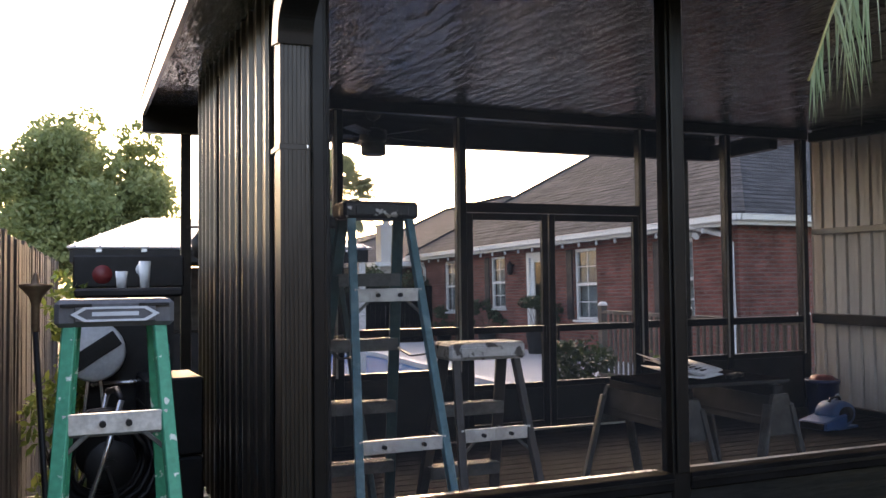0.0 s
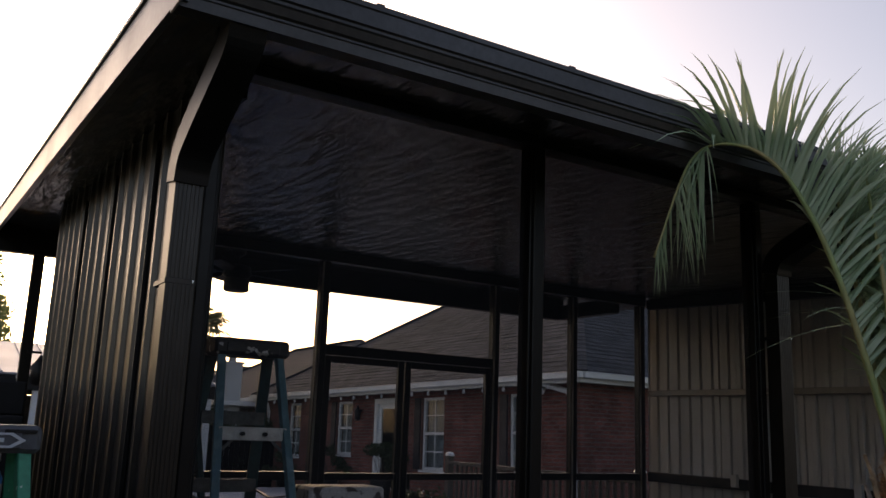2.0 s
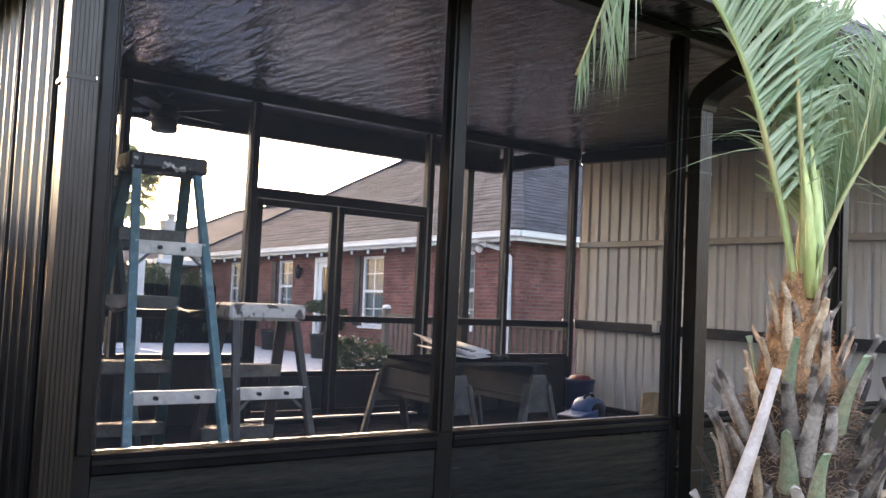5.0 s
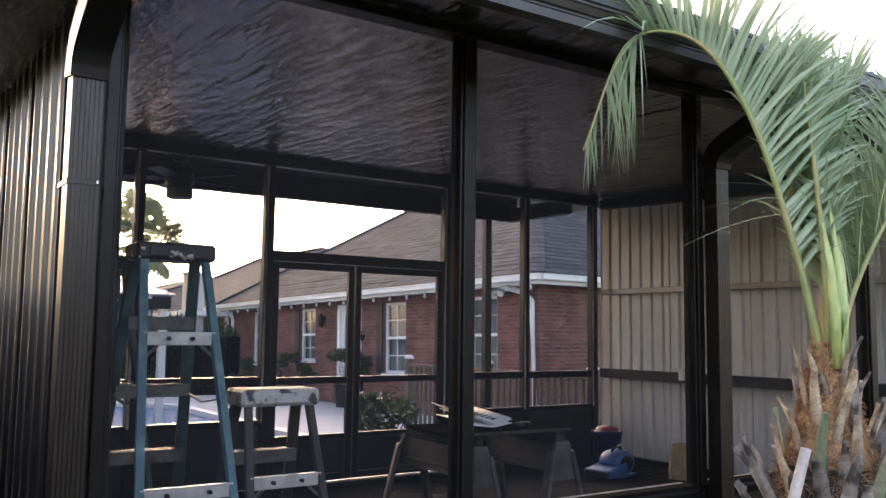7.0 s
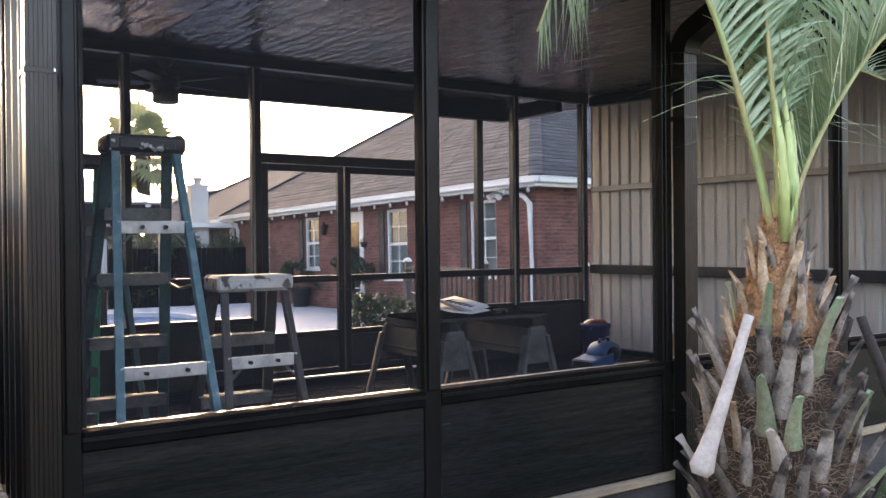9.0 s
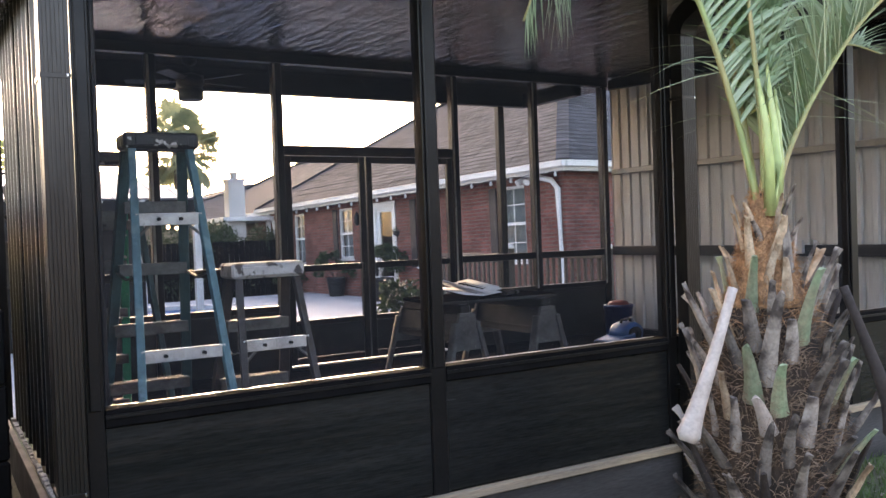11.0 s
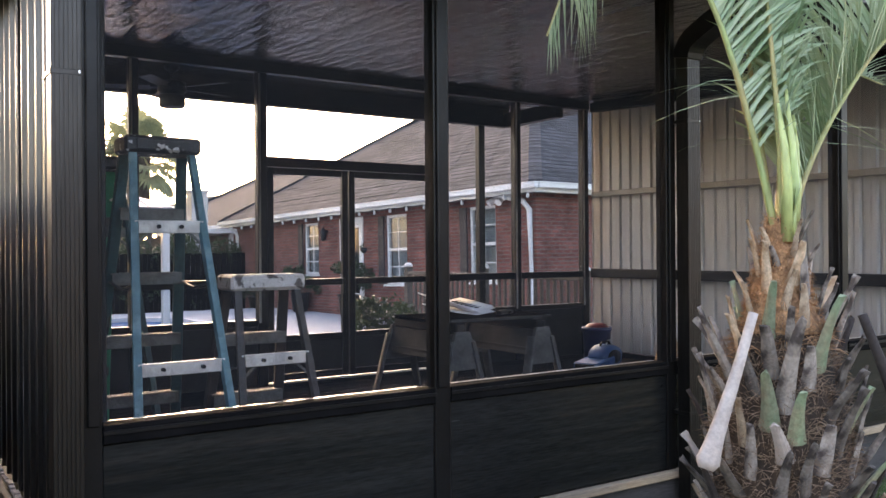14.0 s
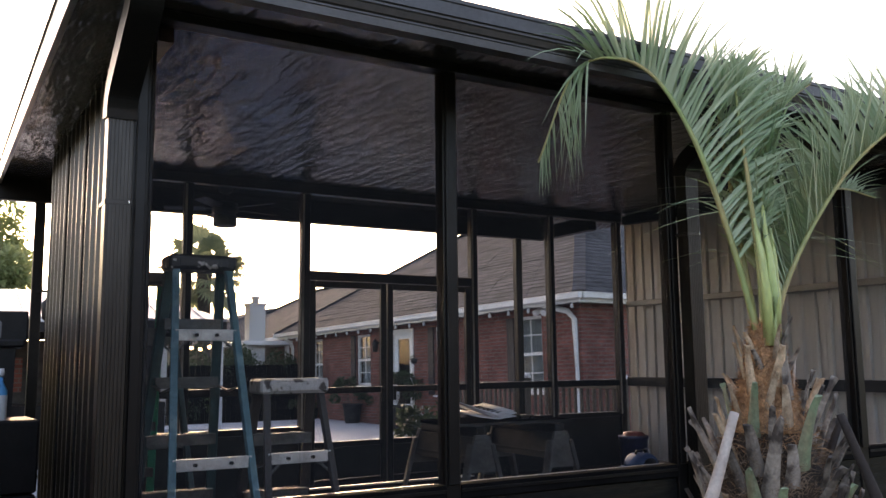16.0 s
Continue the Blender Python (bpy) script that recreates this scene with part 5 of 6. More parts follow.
def boot_mesh(kind, material):
    """A cut leaf base: a curved, channelled stub that tapers and ends in a ragged cut."""
    rng = random.Random(kind)
    L = (0.23, 0.28, 0.21, 0.3)[kind % 4]
    w0, w1 = (0.046, 0.04, 0.044, 0.038)[kind % 4], (0.019, 0.016, 0.02, 0.015)[kind % 4]
    bm = bmesh.new()
    rings, n = [], 6
    for i in range(n + 1):
        u = i / n
        w = w0 + (w1 - w0) * u ** 0.7
        th = 0.022 * (1 - 0.55 * u)
        cx = L * (0.62 * u)
        cz = L * (0.85 * u - 0.12 * u * u) + rng.uniform(-0.003, 0.003)
        nx, nz = 0.8, -0.6
        end = rng.uniform(-0.012, 0.02) if i == n else 0
        row = []
        for s, o in ((-1, 0.25), (-0.5, 0.85), (0, 1.0), (0.5, 0.85), (1, 0.25), (0.55, -0.35), (0, -0.55), (-0.55, -0.35)):
            row.append(bm.verts.new((cx + nx * o * th + (end * s), s * w + 0.02 * u * u * (1 if kind % 2 else -1), cz + nz * o * th + end * (1 - abs(s)))))
        rings.append(row)
    for a, b in zip(rings, rings[1:]):
        for i in range(8):
            bm.faces.new((a[i], a[(i + 1) % 8], b[(i + 1) % 8], b[i]))
    bm.faces.new(list(reversed(rings[0])))
    bm.faces.new(rings[-1])
    return part("leaf_base", bm, material, palm)


def palm_boots():
    rng = random.Random(4)
    protos = [boot_mesh(k, m) for k, m in enumerate(("boot", "boot", "boot", "boot", "boot_green", "boot_green", "boot_white", "boot_dark", "boot_tan", "boot_tan"))]
    used = set()
    k = 0
    h = 0.1
    while h < 1.62:
        az = k * 2.39996
        top = h > 1.25
        pick = rng.choices(range(10), weights=(1, 1, 1, 1, 1.2, 1.2, 0.3, 0.3, 5, 5) if h > 1.12 else (5, 5, 5, 4, 2 if h > 0.7 else 0.5, 2 if h > 0.8 else 0.5, 0.8, 4 if h < 0.7 else 1.0, 0.4, 0.4))[0]
        ob = protos[pick] if pick not in used else new("leaf_base", protos[pick].data)
        used.add(pick)
        ob.parent = palm
        r = core_radius(h) * 0.88
        tilt = rng.uniform(-26, -4) - (6 if top else 0) + (8 if h < 0.6 else 0)
        s = rng.uniform(0.75, 1.2) * (0.62 if h > 1.45 else 0.8 if top else 1.0)
        ob.matrix_basis = Matrix.Rotation(az + rng.uniform(-0.12, 0.12), 4, "Z") @ Matrix.Translation((r, 0, h)) @ Matrix.Rotation(radians(tilt), 4, "Y") @ Matrix.Rotation(radians(rng.uniform(-14, 14)), 4, "X") @ Matrix.Diagonal((s, s, s * rng.uniform(0.9, 1.25), 1))
        h += 0.0096 + 0.004 * (h > 1.1)
        k += 1


palm_boots()


def hanging_base(name, pts, widths, material, label):
    """A broken leaf stalk that hangs down, paddle-shaped at its foot."""
    c = catmull(pts, 12)
    bm = bmesh.new()
    rings = []
    for i, p in enumerate(c):
        u = i / 12
        w = widths[0] + (widths[1] - widths[0]) * u ** 2.2
        if i == 12:
            w *= 0.55
        t = (c[min(i + 1, 12)] - c[max(i - 1, 0)]).normalized()
        side = Vector((0.85, -0.53, 0))
        side = (side - t * side.dot(t)).normalized()
        nrm = side.cross(t)
        rings.append([bm.verts.new(p + side * math.cos(a) * w + nrm * math.sin(a) * (0.014 + 0.25 * w)) for a in [math.tau * k / 10 for k in range(10)]])
    for a, b in zip(rings, rings[1:]):
        for i in range(10):
            bm.faces.new((a[i], a[(i + 1) % 10], b[(i + 1) % 10], b[i]))
    bm.faces.new(rings[0])
    bm.faces.new(list(reversed(rings[-1])))
    part(name, bm, material, palm, label, True)


hanging_base("broken_stalk", [(-0.36, -0.13, 1.34), (-0.45, -0.12, 1.12), (-0.55, -0.1, 0.88), (-0.6, -0.09, 0.76)], (0.02, 0.055), "boot_white", "bleached broken leaf stalk")
hanging_base("broken_stalk", [(0.02, -0.35, 1.33), (0.06, -0.42, 1.1), (0.11, -0.47, 0.88), (0.14, -0.48, 0.73)], (0.018, 0.055), "boot_dark", "dark rotted leaf stalk")


def frond(pts, seed, pairs=58, leaf=0.42, bare=0.26, width=0.011, lean=0.0, curl=0.22, tipfall=0.0, lift=0.55, wisp=0.1):
    """A feather leaf: a tapering stem along pts and narrow folded leaflets in two rows."""
    rng = random.Random(seed)
    c = catmull(pts, 48)
    f = thing("frond")
    f.matrix_world = Matrix.Identity(4)
    f.parent = palm
    tagged(f, "arching green feather leaf")
    bm = bmesh.new()
    put_tube(bm, c, [0.017 * (1 - 0.86 * (i / 48) ** 0.7) + 0.0015 for i in range(49)], 7)
    part("stem", bm, "rachis", f, smooth=True)
    verts, faces = [], []
    for k in range(pairs):
        u = bare + (1 - bare) * (k + 0.5) / pairs
        x = u * 48
        i = min(int(x), 47)
        p = c[i].lerp(c[i + 1], x - i)
        t = (c[i + 1] - c[max(i - 1, 0)]).normalized()
        a = Vector((0.1, 0.1, p.z + lift)) - p
        up = (a - t * a.dot(t)).normalized()
        side = t.cross(up).normalized()
        v = (u - bare) / (1 - bare)
        L = leaf * (0.45 + 0.75 * math.sin(math.pi * min(1, v * 0.85 + 0.13))) * rng.uniform(0.85, 1.12)
        if v < 0.3:
            L *= 1.05 - 0.17 * v
        if v > 0.65:
            L *= 1.0 - 0.55 * (v - 0.65) / 0.35
        close = 1.0 - 0.75 * max(0, v - 0.6) / 0.4
        for s in (-1, 1):
            d = (t * rng.uniform(0.38, 0.66) + side * s * rng.uniform(0.12, 0.5) * close + up * rng.uniform(0.42, 0.8) * close).normalized()
            if v > 0.5 and rng.random() < wisp:
                continue
            hair = v < 0.32 and rng.random() < 0.05
            if hair:
                d = (t * rng.uniform(0.1, 0.5) + side * s * rng.uniform(-0.5, 0.5) - up * 0.8).normalized()
            i0 = len(verts)
            n = 4
            for m in range(n + 1):
                w = m / n
                drop = Vector((0, 0, -1)) * (curl * (1 + tipfall * v)) * L * w * w
                pos = p + d * L * w + drop
                ww = width * (1 - 0.5 * max(0, v - 0.45) / 0.55) * (0.14 if hair else 1.0) * (1 - w) ** 0.6 * (0.7 + 0.6 * math.sin(math.pi * min(1, w + 0.15)))
                e = d.cross(up).normalized() * ww
                fold = up * ww * 0.5
                if m < n:
                    verts += [tuple(pos - e + fold), tuple(pos), tuple(pos + e + fold)]
                else:
                    verts.append(tuple(pos))
            for m in range(n - 1):
                a = i0 + 3 * m
                faces += [(a, a + 1, a + 4, a + 3), (a + 1, a + 2, a + 5, a + 4)]
            a = i0 + 3 * (n - 1)
            faces += [(a, a + 1, a + 3), (a + 1, a + 2, a + 3)]
    tagged(from_lists("foliage", verts, faces, "frond", f), kind="stuff")


# stems rise from the crown at 1.68 m over the ground
B = (0.0, 0.0, 1.66)
frond([(-0.03, 0, 1.66), (-0.1, 0.06, 2.08), (-0.22, 0.13, 2.55), (-0.36, 0.22, 2.87), (-0.52, 0.32, 2.99), (-0.74, 0.38, 2.9), (-0.93, 0.42, 2.46)], 1, 128, 0.56, 0.14, 0.012, tipfall=1.2, lift=0.34, wisp=0.5)
frond([(0.04, -0.02, 1.66), (0.15, -0.02, 1.9), (0.33, -0.06, 2.2), (0.6, -0.12, 2.52), (0.98, -0.18, 2.78), (1.4, -0.22, 2.96), (1.85, -0.25, 2.92)], 2, 124, 0.58, 0.14, 0.012, lift=0.42)
frond([(0.0, 0.03, 1.66), (0.0, 0.1, 2.1), (0.02, 0.18, 2.55), (0.07, 0.26, 2.86), (0.16, 0.32, 3.02)], 3, 70, 0.42, 0.22, 0.01)
frond([(0.03, 0.02, 1.66), (0.1, 0.06, 2.1), (0.24, 0.12, 2.5), (0.46, 0.18, 2.84), (0.76, 0.22, 3.04)], 4, 70, 0.44, 0.22, 0.01)
frond([(0.02, 0.03, 1.66), (0.24, 0.14, 2.0), (0.6, 0.24, 2.3), (1.05, 0.32, 2.5), (1.5, 0.38, 2.5)], 7, 64, 0.4, 0.2, 0.01)
frond([(-0.01, -0.02, 1.66), (-0.03, -0.02, 2.05), (-0.05, 0.0, 2.45), (-0.04, 0.04, 2.78), (0.02, 0.08, 2.98)], 9, 64, 0.36, 0.26, 0.01)
for dx, dy, h in ((-0.025, -0.05, 2.2), (0.03, -0.045, 2.16), (0.0, -0.06, 2.24), (0.012, -0.03, 2.3)):
    tube("young_stem", [(dx, dy, 1.62), (dx * 1.3, dy * 1.2, 1.85), (dx * 1.5, dy, 2.02), (dx * 2.0, dy * 0.6, h)], [0.025, 0.022, 0.017, 0.006], "spear", palm, "pale yellow-green spear stem")


# ---- railing between porch and house ----
rl = thing("deck_railing", 10.03, 11.15, -0.26, 0, "brown wooden deck railing with square balusters", "railing")
RL = 4.0
for y in (0.0, 2.0, RL):
    ps = box("post", (-0.05, y - 0.05, -0.15), (0.05, y + 0.05, 1.2), "rail_wood", rl)
    lathe("post_cap", [(0.07, 1.202), (0.075, 1.215), (0.05, 1.25), (0.02, 1.262)], "white_paint", ps, "pale solar post cap", 8, (0, y, 0))
for z0, z1 in ((1.08, 1.13), (0.14, 0.2)):
    for a, b in ((0.05, 1.95), (2.05, RL - 0.05)):
        box("rail", (-0.045, a, z0), (0.045, b, z1), "rail_wood", rl)
bal = None
y = 0.16
while y < RL - 0.1:
    if abs(y - 2.0) > 0.09:
        if bal is None:
            bal = box("baluster", (-0.018, -0.018, 0.2), (0.018, 0.018, 1.08), "rail_wood", rl, bevel=0.002)
            ob = bal
        else:
            ob = new("baluster", bal.data)
            ob.parent = rl
        ob.location = (0, y, 0)
    y += 0.125


# ---- planters and pots ----
def planter(x, y, z, w, h, mat_name, leafmat, label, seed, spread=0.3, tall=0.5, count=700, size=0.045, flowers=False):
    p = thing("potted_plant", x, y, z, 0, label, "potted plant")
    bm = bmesh.new()
    put_lathe(bm, [(w * 0.36, 0), (w * 0.38, 0.01), (w * 0.5, h * 0.9), (w * 0.54, h * 0.92), (w * 0.54, h), (w * 0.46, h), (w * 0.44, h * 0.85)], 16)
    part("pot", bm, mat_name, p, smooth=True)
    rng = random.Random(seed)
    clumps = [((rng.uniform(-spread, spread), rng.uniform(-spread, spread), h + rng.uniform(0.05, tall)), (0.15, 0.15, 0.14)) for _ in range(12)]
    bm = bmesh.new()
    for c, r in clumps:
        put_tube(bm, [(0, 0, h * 0.8), (c[0] * 0.5, c[1] * 0.5, (h + c[2]) / 2), c], [0.008, 0.006, 0.003], 4)
    part("branchwork", bm, "bark", p)
    leaf_cloud("foliage", clumps, count, size, leafmat, p, seed=seed)
    if flowers:
        leaf_cloud("flowers", clumps[:5], 60, 0.028, "white_paint", p, seed=seed + 1)
    return p


planter(8.0, 12.7, -0.38, 0.36, 0.3, "white_drum", "hedge", "white-flowering shrub in a pale pot", 31, 0.3, 0.65, 900, 0.05, True)
planter(8.4, 13.0, -0.38, 0.3, 0.3, "plastic_grey", "hedge", "leafy shrub in a grey pot", 32, 0.26, 0.6, 700, 0.05, True)
planter(12.35, 21.6, -0.38, 0.5, 0.55, "plastic_grey", "hedge", "dark shrub in a grey planter by the house", 33, 0.5, 0.7, 1100, 0.06)
planter(12.3, 24.2, -0.38, 0.5, 0.5, "plastic_grey", "hedge", "dark shrub in a grey planter under a window", 34, 0.6, 0.65, 1100, 0.06)
planter(12.2, 26.9, -0.48, 0.5, 0.4, "plastic_black", "hedge", "low dark shrub in a black planter", 35, 0.5, 0.55, 800, 0.06)
planter(9.8, 13.55, -0.38, 0.28, 0.34, "orange", "shrub", "small plant in an orange pot", 36, 0.14, 0.3, 260, 0.04)
hb = thing("hanging_basket", 12.85, 21.65, 1.2, 0, "small dark hanging basket by the back door", "hanging basket")
lathe("basket", [(0.05, -0.1), (0.14, -0.02), (0.16, 0.06), (0.14, 0.06)], "plastic_black", hb)
rod("chain", (0, 0, 0.05), (0, 0, 0.9), 0.006, "plastic_black", hb)
leaf_cloud("foliage", [((0, 0, 0.08), (0.16, 0.16, 0.1))], 160, 0.04, "hedge", hb, seed=40)

# low dark fence at the end of the yard
bf = thing("yard_fence", 3.15, 28.0, -0.6, 0, "dark stained board fence at the yard's end", "fence")
bd = None
for i in range(62):
    if bd is None:
        bd = box("board", (0, -0.012, 0), (0.14, 0.012, 1.75), "deck", bf)
        ob = bd
    else:
        ob = new("board", bd.data)
        ob.parent = bf
    ob.location = (i * 0.15, 0, random.uniform(-0.015, 0.015))
for z in (0.4, 1.4):
    box("rail", (0, 0.014, z), (9.3, 0.05, z + 0.08), "skirt", bf)


# ---- gazebo ----
gz = thing("gazebo", 4.6, 18.0, -0.44, 0, "dark gazebo with white metal hip roof", "gazebo")
GX, GY, GE = 2.05, 2.0, 2.26
bm = bmesh.new()
c = [bm.verts.new(p) for p in ((-GX, -GY, GE), (GX, -GY, GE), (GX, GY, GE), (-GX, GY, GE))]
r = [bm.verts.new((-1.0, 0, GE + 0.52)), bm.verts.new((1.0, 0, GE + 0.52))]
for f in ((c[0], c[1], r[1], r[0]), (c[1], c[2], r[1]), (c[2], c[3], r[0], r[1]), (c[3], c[0], r[0])):
    bm.faces.new(f)
ob = part("roof", bm, "metal_roof", gz, "white standing-seam metal roof")
so = ob.modifiers.new("thickness", "SOLIDIFY")
so.thickness, so.offset = 0.02, 1
for i in range(14):
    x = -1.95 + i * 0.3
    top = 1.0 if abs(x) <= 1.0 else max(0.03, (GX - abs(x)) / (GX - 1.0))
    bar("seam", (x, -GY, GE + 0.03), (x, -GY + GY * top, GE + 0.03 + 0.52 * top), 0.02, 0.02, "metal_roof", ob, bevel=0.002)
for a, b in (((-GX, -GY), (GX, -GY)), ((GX, -GY), (GX, GY)), ((-GX, GY), (GX, GY)), ((-GX, -GY), (-GX, GY))):
    bar("beam", (a[0] * 0.96, a[1] * 0.96, GE - 0.1), (b[0] * 0.96, b[1] * 0.96, GE - 0.1), 0.1, 0.17, "plastic_black", gz)
for sx, sy in ((-1, -1), (1, -1), (1, 1), (-1, 1)):
    box("post", (sx * 1.92 - 0.05, sy * 1.88 - 0.05, 0), (sx * 1.92 + 0.05, sy * 1.88 + 0.05, GE - 0.19), "white_paint", gz, "white square post")
box("post", (-0.36, -1.93, 0), (-0.28, -1.85, GE - 0.19), "white_paint", gz)
box("back_screen", (-1.86, 1.85, 0.1), (1.86, 1.9, GE - 0.2), "skirt", gz)
box("counter", (-1.6, -0.3, 0), (1.5, 0.5, 1.02), "plastic_black", gz)
box("red_cabinet", (-1.1, 0.7, 1.2), (-0.55, 1.0, 1.75), "brick", gz, "dull red cabinet")
for i in range(7):
    x = -1.7 + i * 0.56
    box("rafter_end", (x, -GY + 0.01, GE - 0.05), (x + 0.07, -GY + 0.05, GE - 0.005), "white_paint", gz, bevel=0.002)
for x in (-0.95, -0.62):
    ln = lathe("lantern", [(0.03, 1.72), (0.07, 1.74), (0.08, 1.92), (0.05, 1.99), (0.01, 2.03)], "plastic_black", gz, "hanging black lantern", 8, (x, -1.9, 0))
    rod("hook", (x, -1.9, 2.02), (x, -1.9, 2.1), 0.006, "plastic_black", ln)
for x, y, z in ((-0.76, -1.8, 2.02), (1.55, -1.7, 1.86), (1.68, -1.7, 1.84), (1.82, -1.7, 1.87)):
    bm = bmesh.new()
    bmesh.ops.create_uvsphere(bm, u_segments=10, v_segments=6, radius=0.028, matrix=Matrix.Translation((x, y, z)))
    bl = part("bulb", bm, "bulb", gz, "glowing warm bulb", True)
    rod("socket", (x, y, z + 0.02), (x, y, GE - 0.15), 0.01, "plastic_black", bl, seg=6)


# ---- the narrow side yard: fence and stored things ----
fn = thing("board_fence", 2.45, 5.4, -0.42, 0, "weathered grey-brown wooden board fence", "fence")
pk = None
for i in range(72):
    if pk is None:
        bm = bmesh.new()
        put_box(bm, (-0.01, 0, 0), (0.01, 0.138, 2.06), 0.003)
        pk = part("board", bm, "fence", fn)
        ob = pk
    else:
        ob = new("board", pk.data)
        ob.parent = fn
    ob.matrix_basis = pose(random.uniform(-0.004, 0.004), i * 0.142, random.uniform(-0.025, 0.012), random.uniform(-0.5, 0.5), random.uniform(-0.4, 0.4), random.uniform(-2, 2))
for z in (0.3, 1.0, 1.7):
    box("rail", (-0.055, 0, z), (-0.013, 10.2, z + 0.09), "fence", fn)


def cart(x, y):
    """A tall black lidded cart with clutter on it."""
    c = thing("storage_cart", x, y, ground_height(x, y), -2, "tall black lidded outdoor cart with clutter on top", "cart")
    bm = bmesh.new()
    o = [(-0.22, 0.1), (0.22, 0.1), (0.25, 1.70), (-0.25, 1.70)]
    put_prism(bm, o, -0.25, 0.25, "y")
    part("body", bm, "plastic_black", c)
    bm = bmesh.new()
    put_box(bm, (-0.3, -0.29, 1.705), (0.3, 0.29, 1.755), 0.012)
    part("lid", bm, "plastic_black", c)
    bm = bmesh.new()
    put_box(bm, (-0.33, 0.15, 1.757), (0.33, 0.28, 1.96), 0.01)
    bx = part("upright_panel", bm, "plastic_black", c)
    for px, pz, s in ((0.08, 1.87, 0.045), (-0.16, 1.84, 0.06)):
        lathe("sticker", [(s, 0), (s, 0.002), (0.005, 0.003)], "white_drum" if px > 0 else "red", bx, "round pale sticker" if px > 0 else "faded red print", 14).matrix_basis = pose(px, 0.148, pz, 90, 0, 0)
    for s in (-1, 1):
        w = lathe("wheel", [(0.02, -0.025), (0.1, -0.025), (0.11, 0), (0.1, 0.025), (0.02, 0.025)], "plastic_black", c, seg=18)
        w.matrix_basis = pose(s * 0.26, 0.12, 0.11, 0, 90, 0)
    tube("handle", [(-0.2, -0.24, 1.2), (-0.2, -0.36, 1.22), (0.2, -0.36, 1.22), (0.2, -0.24, 1.2)], 0.014, "chrome", c)


cart(3.08, 9.55)


def cup(x, y, z, h, r, m, label):
    t = thing("cup", x, y, z, 0, label, "cup", "cups on the cart")
    lathe("cup_body", [(r * 0.75, 0), (r, h), (r * 0.94, h), (r * 0.7, 0.01)], m, t, seg=16)


CZ = ground_height(3.08, 9.55) + 1.756
cup(3.03, 9.42, CZ, 0.1, 0.035, "white_paint", "short white paper cup on the cart")
cup(3.16, 9.4, CZ, 0.16, 0.035, "white_paint", "tall white cup on the cart")


def spray_bottle(x, y, z):
    b = thing("spray_bottle", x, y, z, 0, "clear bottle of blue liquid with white label", "bottle")
    lathe("bottle_body", [(0.035, 0), (0.04, 0.01), (0.04, 0.17), (0.015, 0.22), (0.014, 0.25)], "light_blue", b, seg=16)
    lathe("bottle_label", [(0.0405, -0.14), (0.0412, -0.135), (0.0412, 0.0), (0.0405, 0.005)], "white_paint", b, "white label", 16, (0, 0, 0.14))
    lathe("trigger_head", [(0.016, 0.25), (0.02, 0.27), (0.016, 0.3)], "white_paint", b, seg=10)


st = thing("shelf_crate", 3.27, 9.0, ground_height(3.27, 9.0), 4, "stacked black plastic crates beside the wall", "crate")
for k in range(3):
    bm = bmesh.new()
    z = k * 0.43
    put_box(bm, (-0.15, -0.22, z), (0.15, 0.22, z + 0.42), 0.012)
    for j in range(3):
        put_box(bm, (-0.156, -0.2, z + 0.08 + j * 0.09), (0.156, 0.2, z + 0.1 + j * 0.09), 0.002)
    part("crate_body", bm, "plastic_black", st)
spray_bottle(3.22, 8.86, ground_height(3.27, 9.0) + 1.281)


def hose_reel(x, y):
    h = thing("hose_reel", x, y, ground_height(x, y), 8, "dark garden hose wound on a wheeled reel", "hose reel")
    bm = bmesh.new()
    pts = []
    for k in range(150):
        a = k * 0.42
        lay = k // 50
        pts.append((-0.12 + 0.24 * ((k % 50) / 50), math.cos(a) * (0.17 + 0.03 * lay), 0.95 + math.sin(a) * (0.17 + 0.03 * lay)))
    put_tube(bm, [(p[1], p[0], p[2]) for p in pts], 0.014, 6)
    part("wound_hose", bm, "plastic_black", h, smooth=True)
    for s in (-1, 1):
        rim = lathe("reel_disc", [(0.03, -0.006), (0.11, -0.006), (0.115, 0), (0.11, 0.006), (0.03, 0.006)], "plastic_black", h, seg=28)
        rim.matrix_basis = pose(0, s * 0.15, 0.95, 90, 0, 0)
        tube("frame_side", [(-0.26, s * 0.19, 0.0), (-0.2, s * 0.19, 0.5), (-0.04, s * 0.16, 0.95), (0.04, s * 0.19, 1.25)], 0.014, "chrome", h)
        w = lathe("wheel", [(0.02, -0.02), (0.1, -0.02), (0.11, 0), (0.1, 0.02), (0.02, 0.02)], "plastic_black", h, seg=18)
        w.matrix_basis = pose(0.24, s * 0.2, 0.11, 90, 0, 0)
    tube("handle", [(0.04, -0.19, 1.25), (0.05, 0, 1.28), (0.04, 0.19, 1.25)], 0.016, "plastic_black", h)
    rod("axle", (0, -0.17, 0.95), (0, 0.17, 0.95), 0.03, "plastic_black", h)
    for s in (-1, 1):
        bar("brace", (0.24, s * 0.19, 0.11), (-0.02, s * 0.17, 0.95), 0.025, 0.02, "plastic_black", h)


hose_reel(2.93, 8.35)

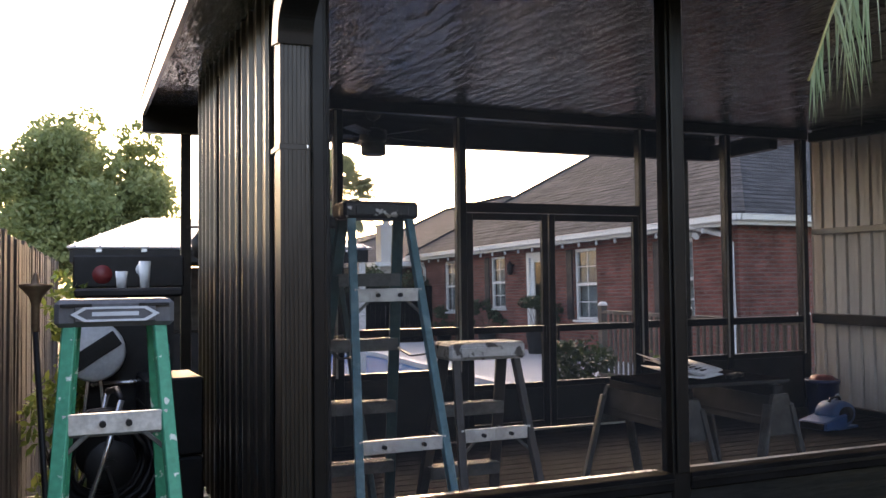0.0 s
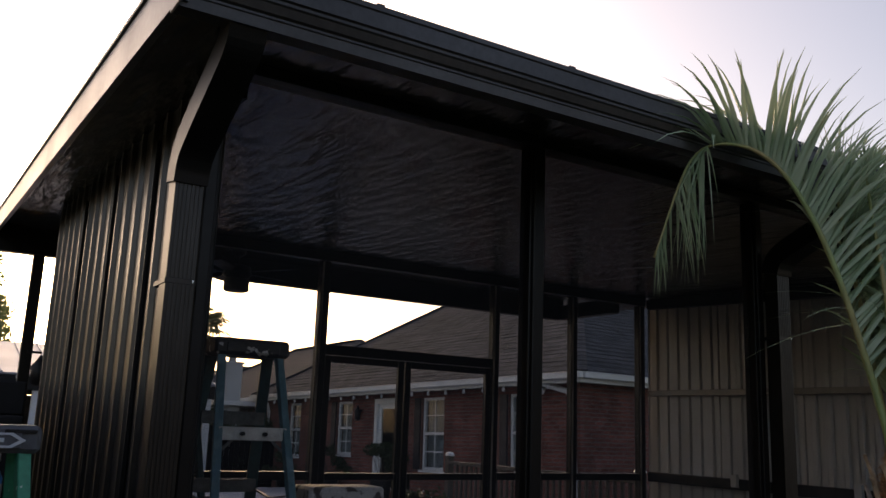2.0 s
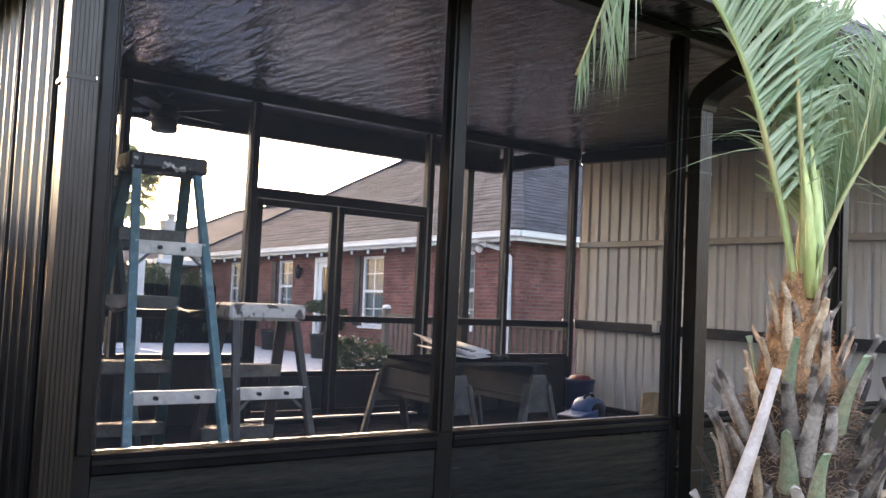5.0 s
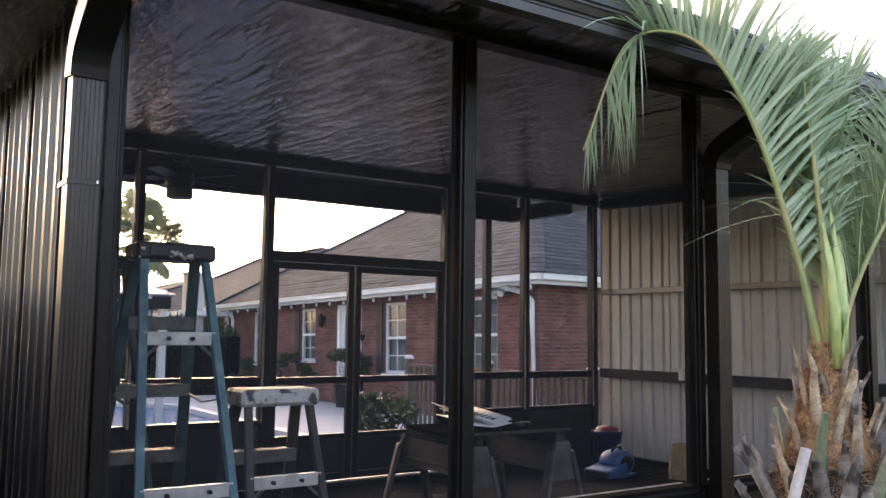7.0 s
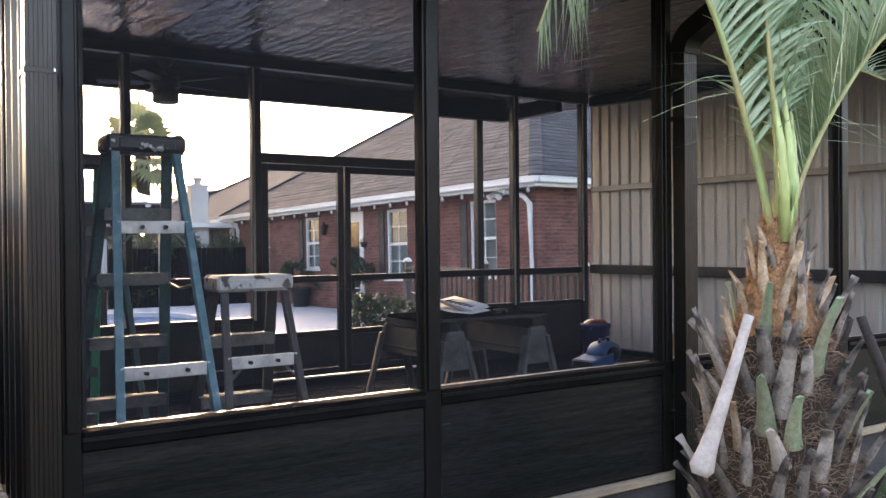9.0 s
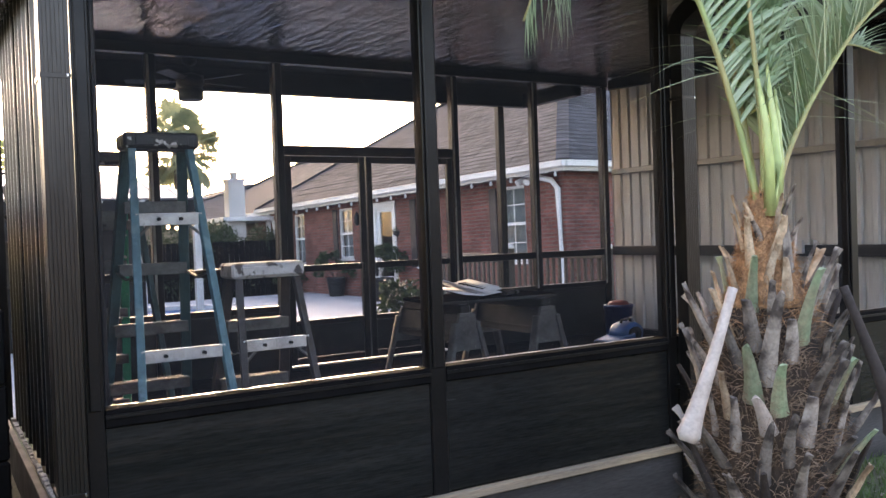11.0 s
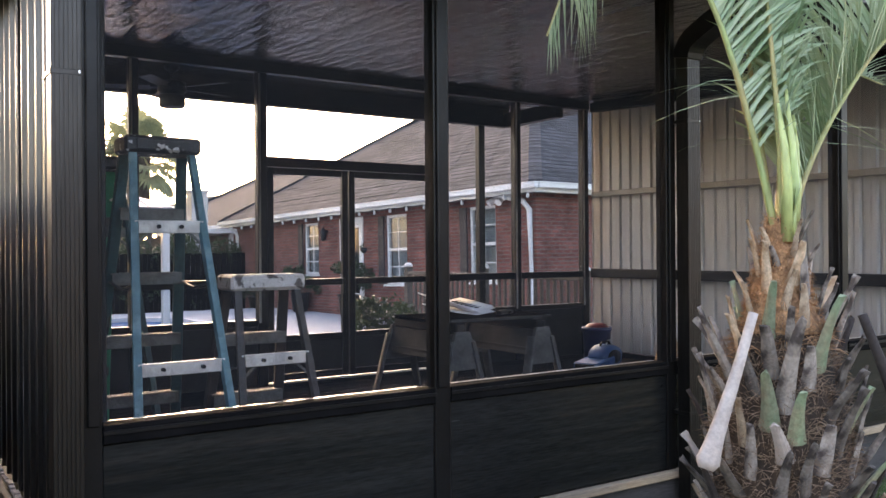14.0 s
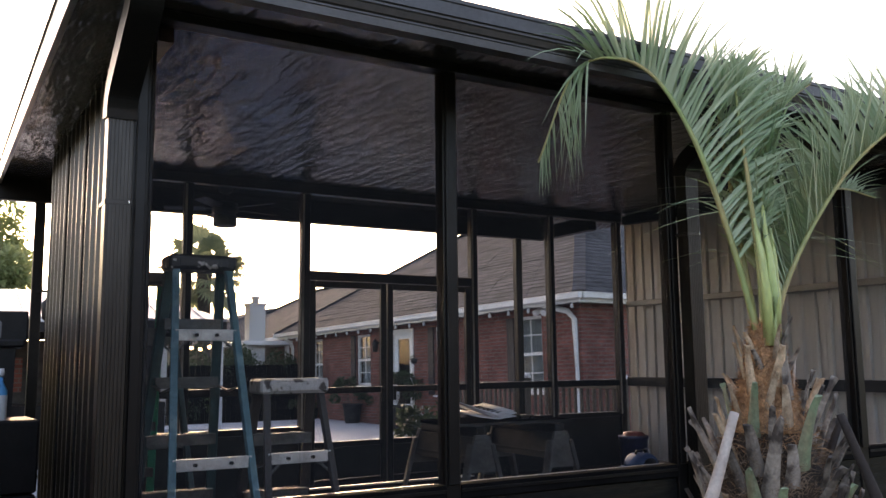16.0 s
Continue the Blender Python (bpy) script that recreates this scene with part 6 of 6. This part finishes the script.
dr = thing("round_fan", 2.88, 9.15, ground_height(2.88, 9.15), 0, "round white drum with black strap on a stand", "drum fan")
d1 = lathe("drum", [(0.02, -0.07), (0.15, -0.07), (0.165, -0.05), (0.165, 0.05), (0.15, 0.07), (0.02, 0.07)], "white_drum", dr, seg=28)
d1.matrix_basis = pose(0, 0, 1.41, 90, 0, 0)
bar("strap", (-0.11, -0.076, 1.34), (0.12, -0.076, 1.49), 0.02, 0.09, "plastic_black", dr)
for s in (-1, 1):
    bar("leg", (s * 0.03, 0, 1.27), (s * 0.17, 0, 0.0), 0.02, 0.02, "chrome", dr)


def torch(x, y):
    t = thing("garden_torch", x, y, ground_height(x, y), 0, "dull copper garden torch on a leaning pole", "garden torch")
    tube("pole", [(0.12, -0.1, 0.0), (0.05, -0.04, 0.8), (0.0, 0, 1.6)], 0.012, "plastic_black", t)
    lathe("bowl", [(0.0075, 1.580), (0.0150, 1.620), (0.0150, 1.700), (0.0250, 1.740), (0.0600, 1.780), (0.0625, 1.790), (0.0150, 1.795), (0.0100, 1.830), (0.0025, 1.840)], "copper", t, "flared copper bowl", 18)


torch(2.66, 7.75)


def shrub(x, y, label, seed, top=1.5):
    s = thing("shrub", x, y, ground_height(x, y), 0, label, "shrub")
    rng = random.Random(seed)
    clumps = [((rng.uniform(-0.16, 0.16), rng.uniform(-0.5, 0.5), rng.uniform(0.25, top)), (0.13, 0.16, 0.14)) for _ in range(26)]
    bm = bmesh.new()
    for c, r in clumps:
        put_tube(bm, [(0, 0, 0), (c[0] * 0.4, c[1] * 0.4, c[2] * 0.6), c], [0.012, 0.008, 0.003], 4)
    part("branchwork", bm, "bark", s)
    leaf_cloud("foliage", clumps, 1500, 0.04, "shrub", s, seed=seed)


shrub(2.72, 9.9, "yellow-green leafy shrub along the fence", 51, 1.75)
shrub(3.25, 13.4, "dry yellowish shrub beside the post", 52, 1.6)
blk = thing("blue_tote", 3.1, 11.6, ground_height(3.1, 11.6), 6, "light blue plastic tote with white lid", "tote")
box("tote_body", (-0.2, -0.15, 0), (0.2, 0.15, 0.42), "light_blue", blk, bevel=0.02)
box("lid", (-0.21, -0.16, 0.422), (0.21, 0.16, 0.47), "white_paint", blk, bevel=0.01)

# wall lantern on the outer post
wl = thing("post_lantern", 3.645, 11.9, 1.9, 0, "black lantern on the porch post", "lantern")
lathe("cage", [(0.03, -0.12), (0.06, -0.1), (0.075, 0.04), (0.03, 0.1), (0.01, 0.14)], "plastic_black", wl, seg=8, centre=(0.11, 0, -0.2))
lathe("glass_body", [(0.05, -0.09), (0.064, 0.03), (0.05, 0.032)], "white_drum", wl, "pale glass", 8, (0.11, 0, -0.2))
bar("arm", (0.0, 0, -0.04), (0.11, 0, -0.04), 0.02, 0.02, "plastic_black", wl)


# ---- hose, cord, leaf litter and grass ----
def coil(name, x, y, material, radius, turns, label, category, seed, r):
    rng = random.Random(seed)
    t = thing(name, x, y, ground_height(x, y), 0, label, category)
    pts = []
    for k in range(int(turns * 20)):
        a = k * math.tau / 20
        rr = radius * (1 + 0.16 * noise.noise(Vector((k * 0.09, seed, 0))))
        pts.append((math.cos(a) * rr * 0.45, math.sin(a) * rr, 0.02 + 0.012 * (k / 20) + 0.015 * noise.noise(Vector((k * 0.2, 1, seed)))))
    tube("coil", pts, r, material, t)


coil("garden_hose", 3.18, 8.0, "hose", 0.38, 5, "green garden hose loosely coiled on the ground", "hose", 3, 0.012)
coil("extension_cord", 3.24, 9.0, "yellow", 0.3, 3, "yellow extension cord heaped beside the wall", "cord", 6, 0.006)


def scatter(name, material, count, area, size, upright, label, seed):
    rng = np.random.RandomState(seed)
    verts, faces = [], []
    for _ in range(count):
        x, y = rng.uniform(area[0], area[1]), rng.uniform(area[2], area[3])
        z = ground_height(x, y)
        a = rng.uniform(0, math.tau)
        s = size * rng.uniform(0.5, 1.4)
        i = len(verts)
        if upright:
            lx, ly = rng.normal(0, 0.35, 2) * s
            cx, cy = math.cos(a) * s * 0.06, math.sin(a) * s * 0.06
            verts += [(x - cx, y - cy, z - 0.005), (x + cx, y + cy, z - 0.005), (x + lx * 0.5, y + ly * 0.5, z + s * 0.6), (x + lx, y + ly, z + s)]
            faces += [(i, i + 1, i + 2), (i, i + 2, i + 3)]
        else:
            cx, cy = math.cos(a) * s, math.sin(a) * s
            verts += [(x - cx, y - cy, z + 0.006), (x - cy * 0.4, y + cx * 0.4, z + 0.016), (x + cx, y + cy, z + 0.008), (x + cy * 0.4, y - cx * 0.4, z + 0.02)]
            faces.append((i, i + 1, i + 2, i + 3))
    tagged(from_lists(name, verts, faces, material), label, "ground cover", kind="stuff")


scatter("grass", "blade", 30000, (2.7, 11.5, 3.6, 6.84), 0.07, True, "short green grass in front of the knee wall", 1)
scatter("grass", "blade", 9000, (2.6, 3.45, 6.5, 14.0), 0.07, True, "thin grass in the side yard", 2)
scatter("leaf_litter", "litter", 2600, (2.6, 3.45, 6.0, 13.0), 0.03, False, "dry leaves and bark on the side yard", 3)
scatter("leaf_litter", "litter", 1100, (2.8, 11.5, 3.6, 6.84), 0.025, False, "dry leaves on the grass", 4)

# bottle on the front sill
bt = thing("spray_can", 8.05, 7.02, 0.571, 0, "dark spray bottle standing on the sill", "bottle")
lathe("can_body", [(0.03, 0), (0.033, 0.01), (0.033, 0.12), (0.015, 0.16), (0.014, 0.19), (0.022, 0.2), (0.02, 0.23), (0.006, 0.235)], "plastic_black", bt, seg=16)
lathe("can_label", [(0.0335, 0.03), (0.034, 0.032), (0.034, 0.1), (0.0335, 0.102)], "white_paint", bt, "white label", 16)
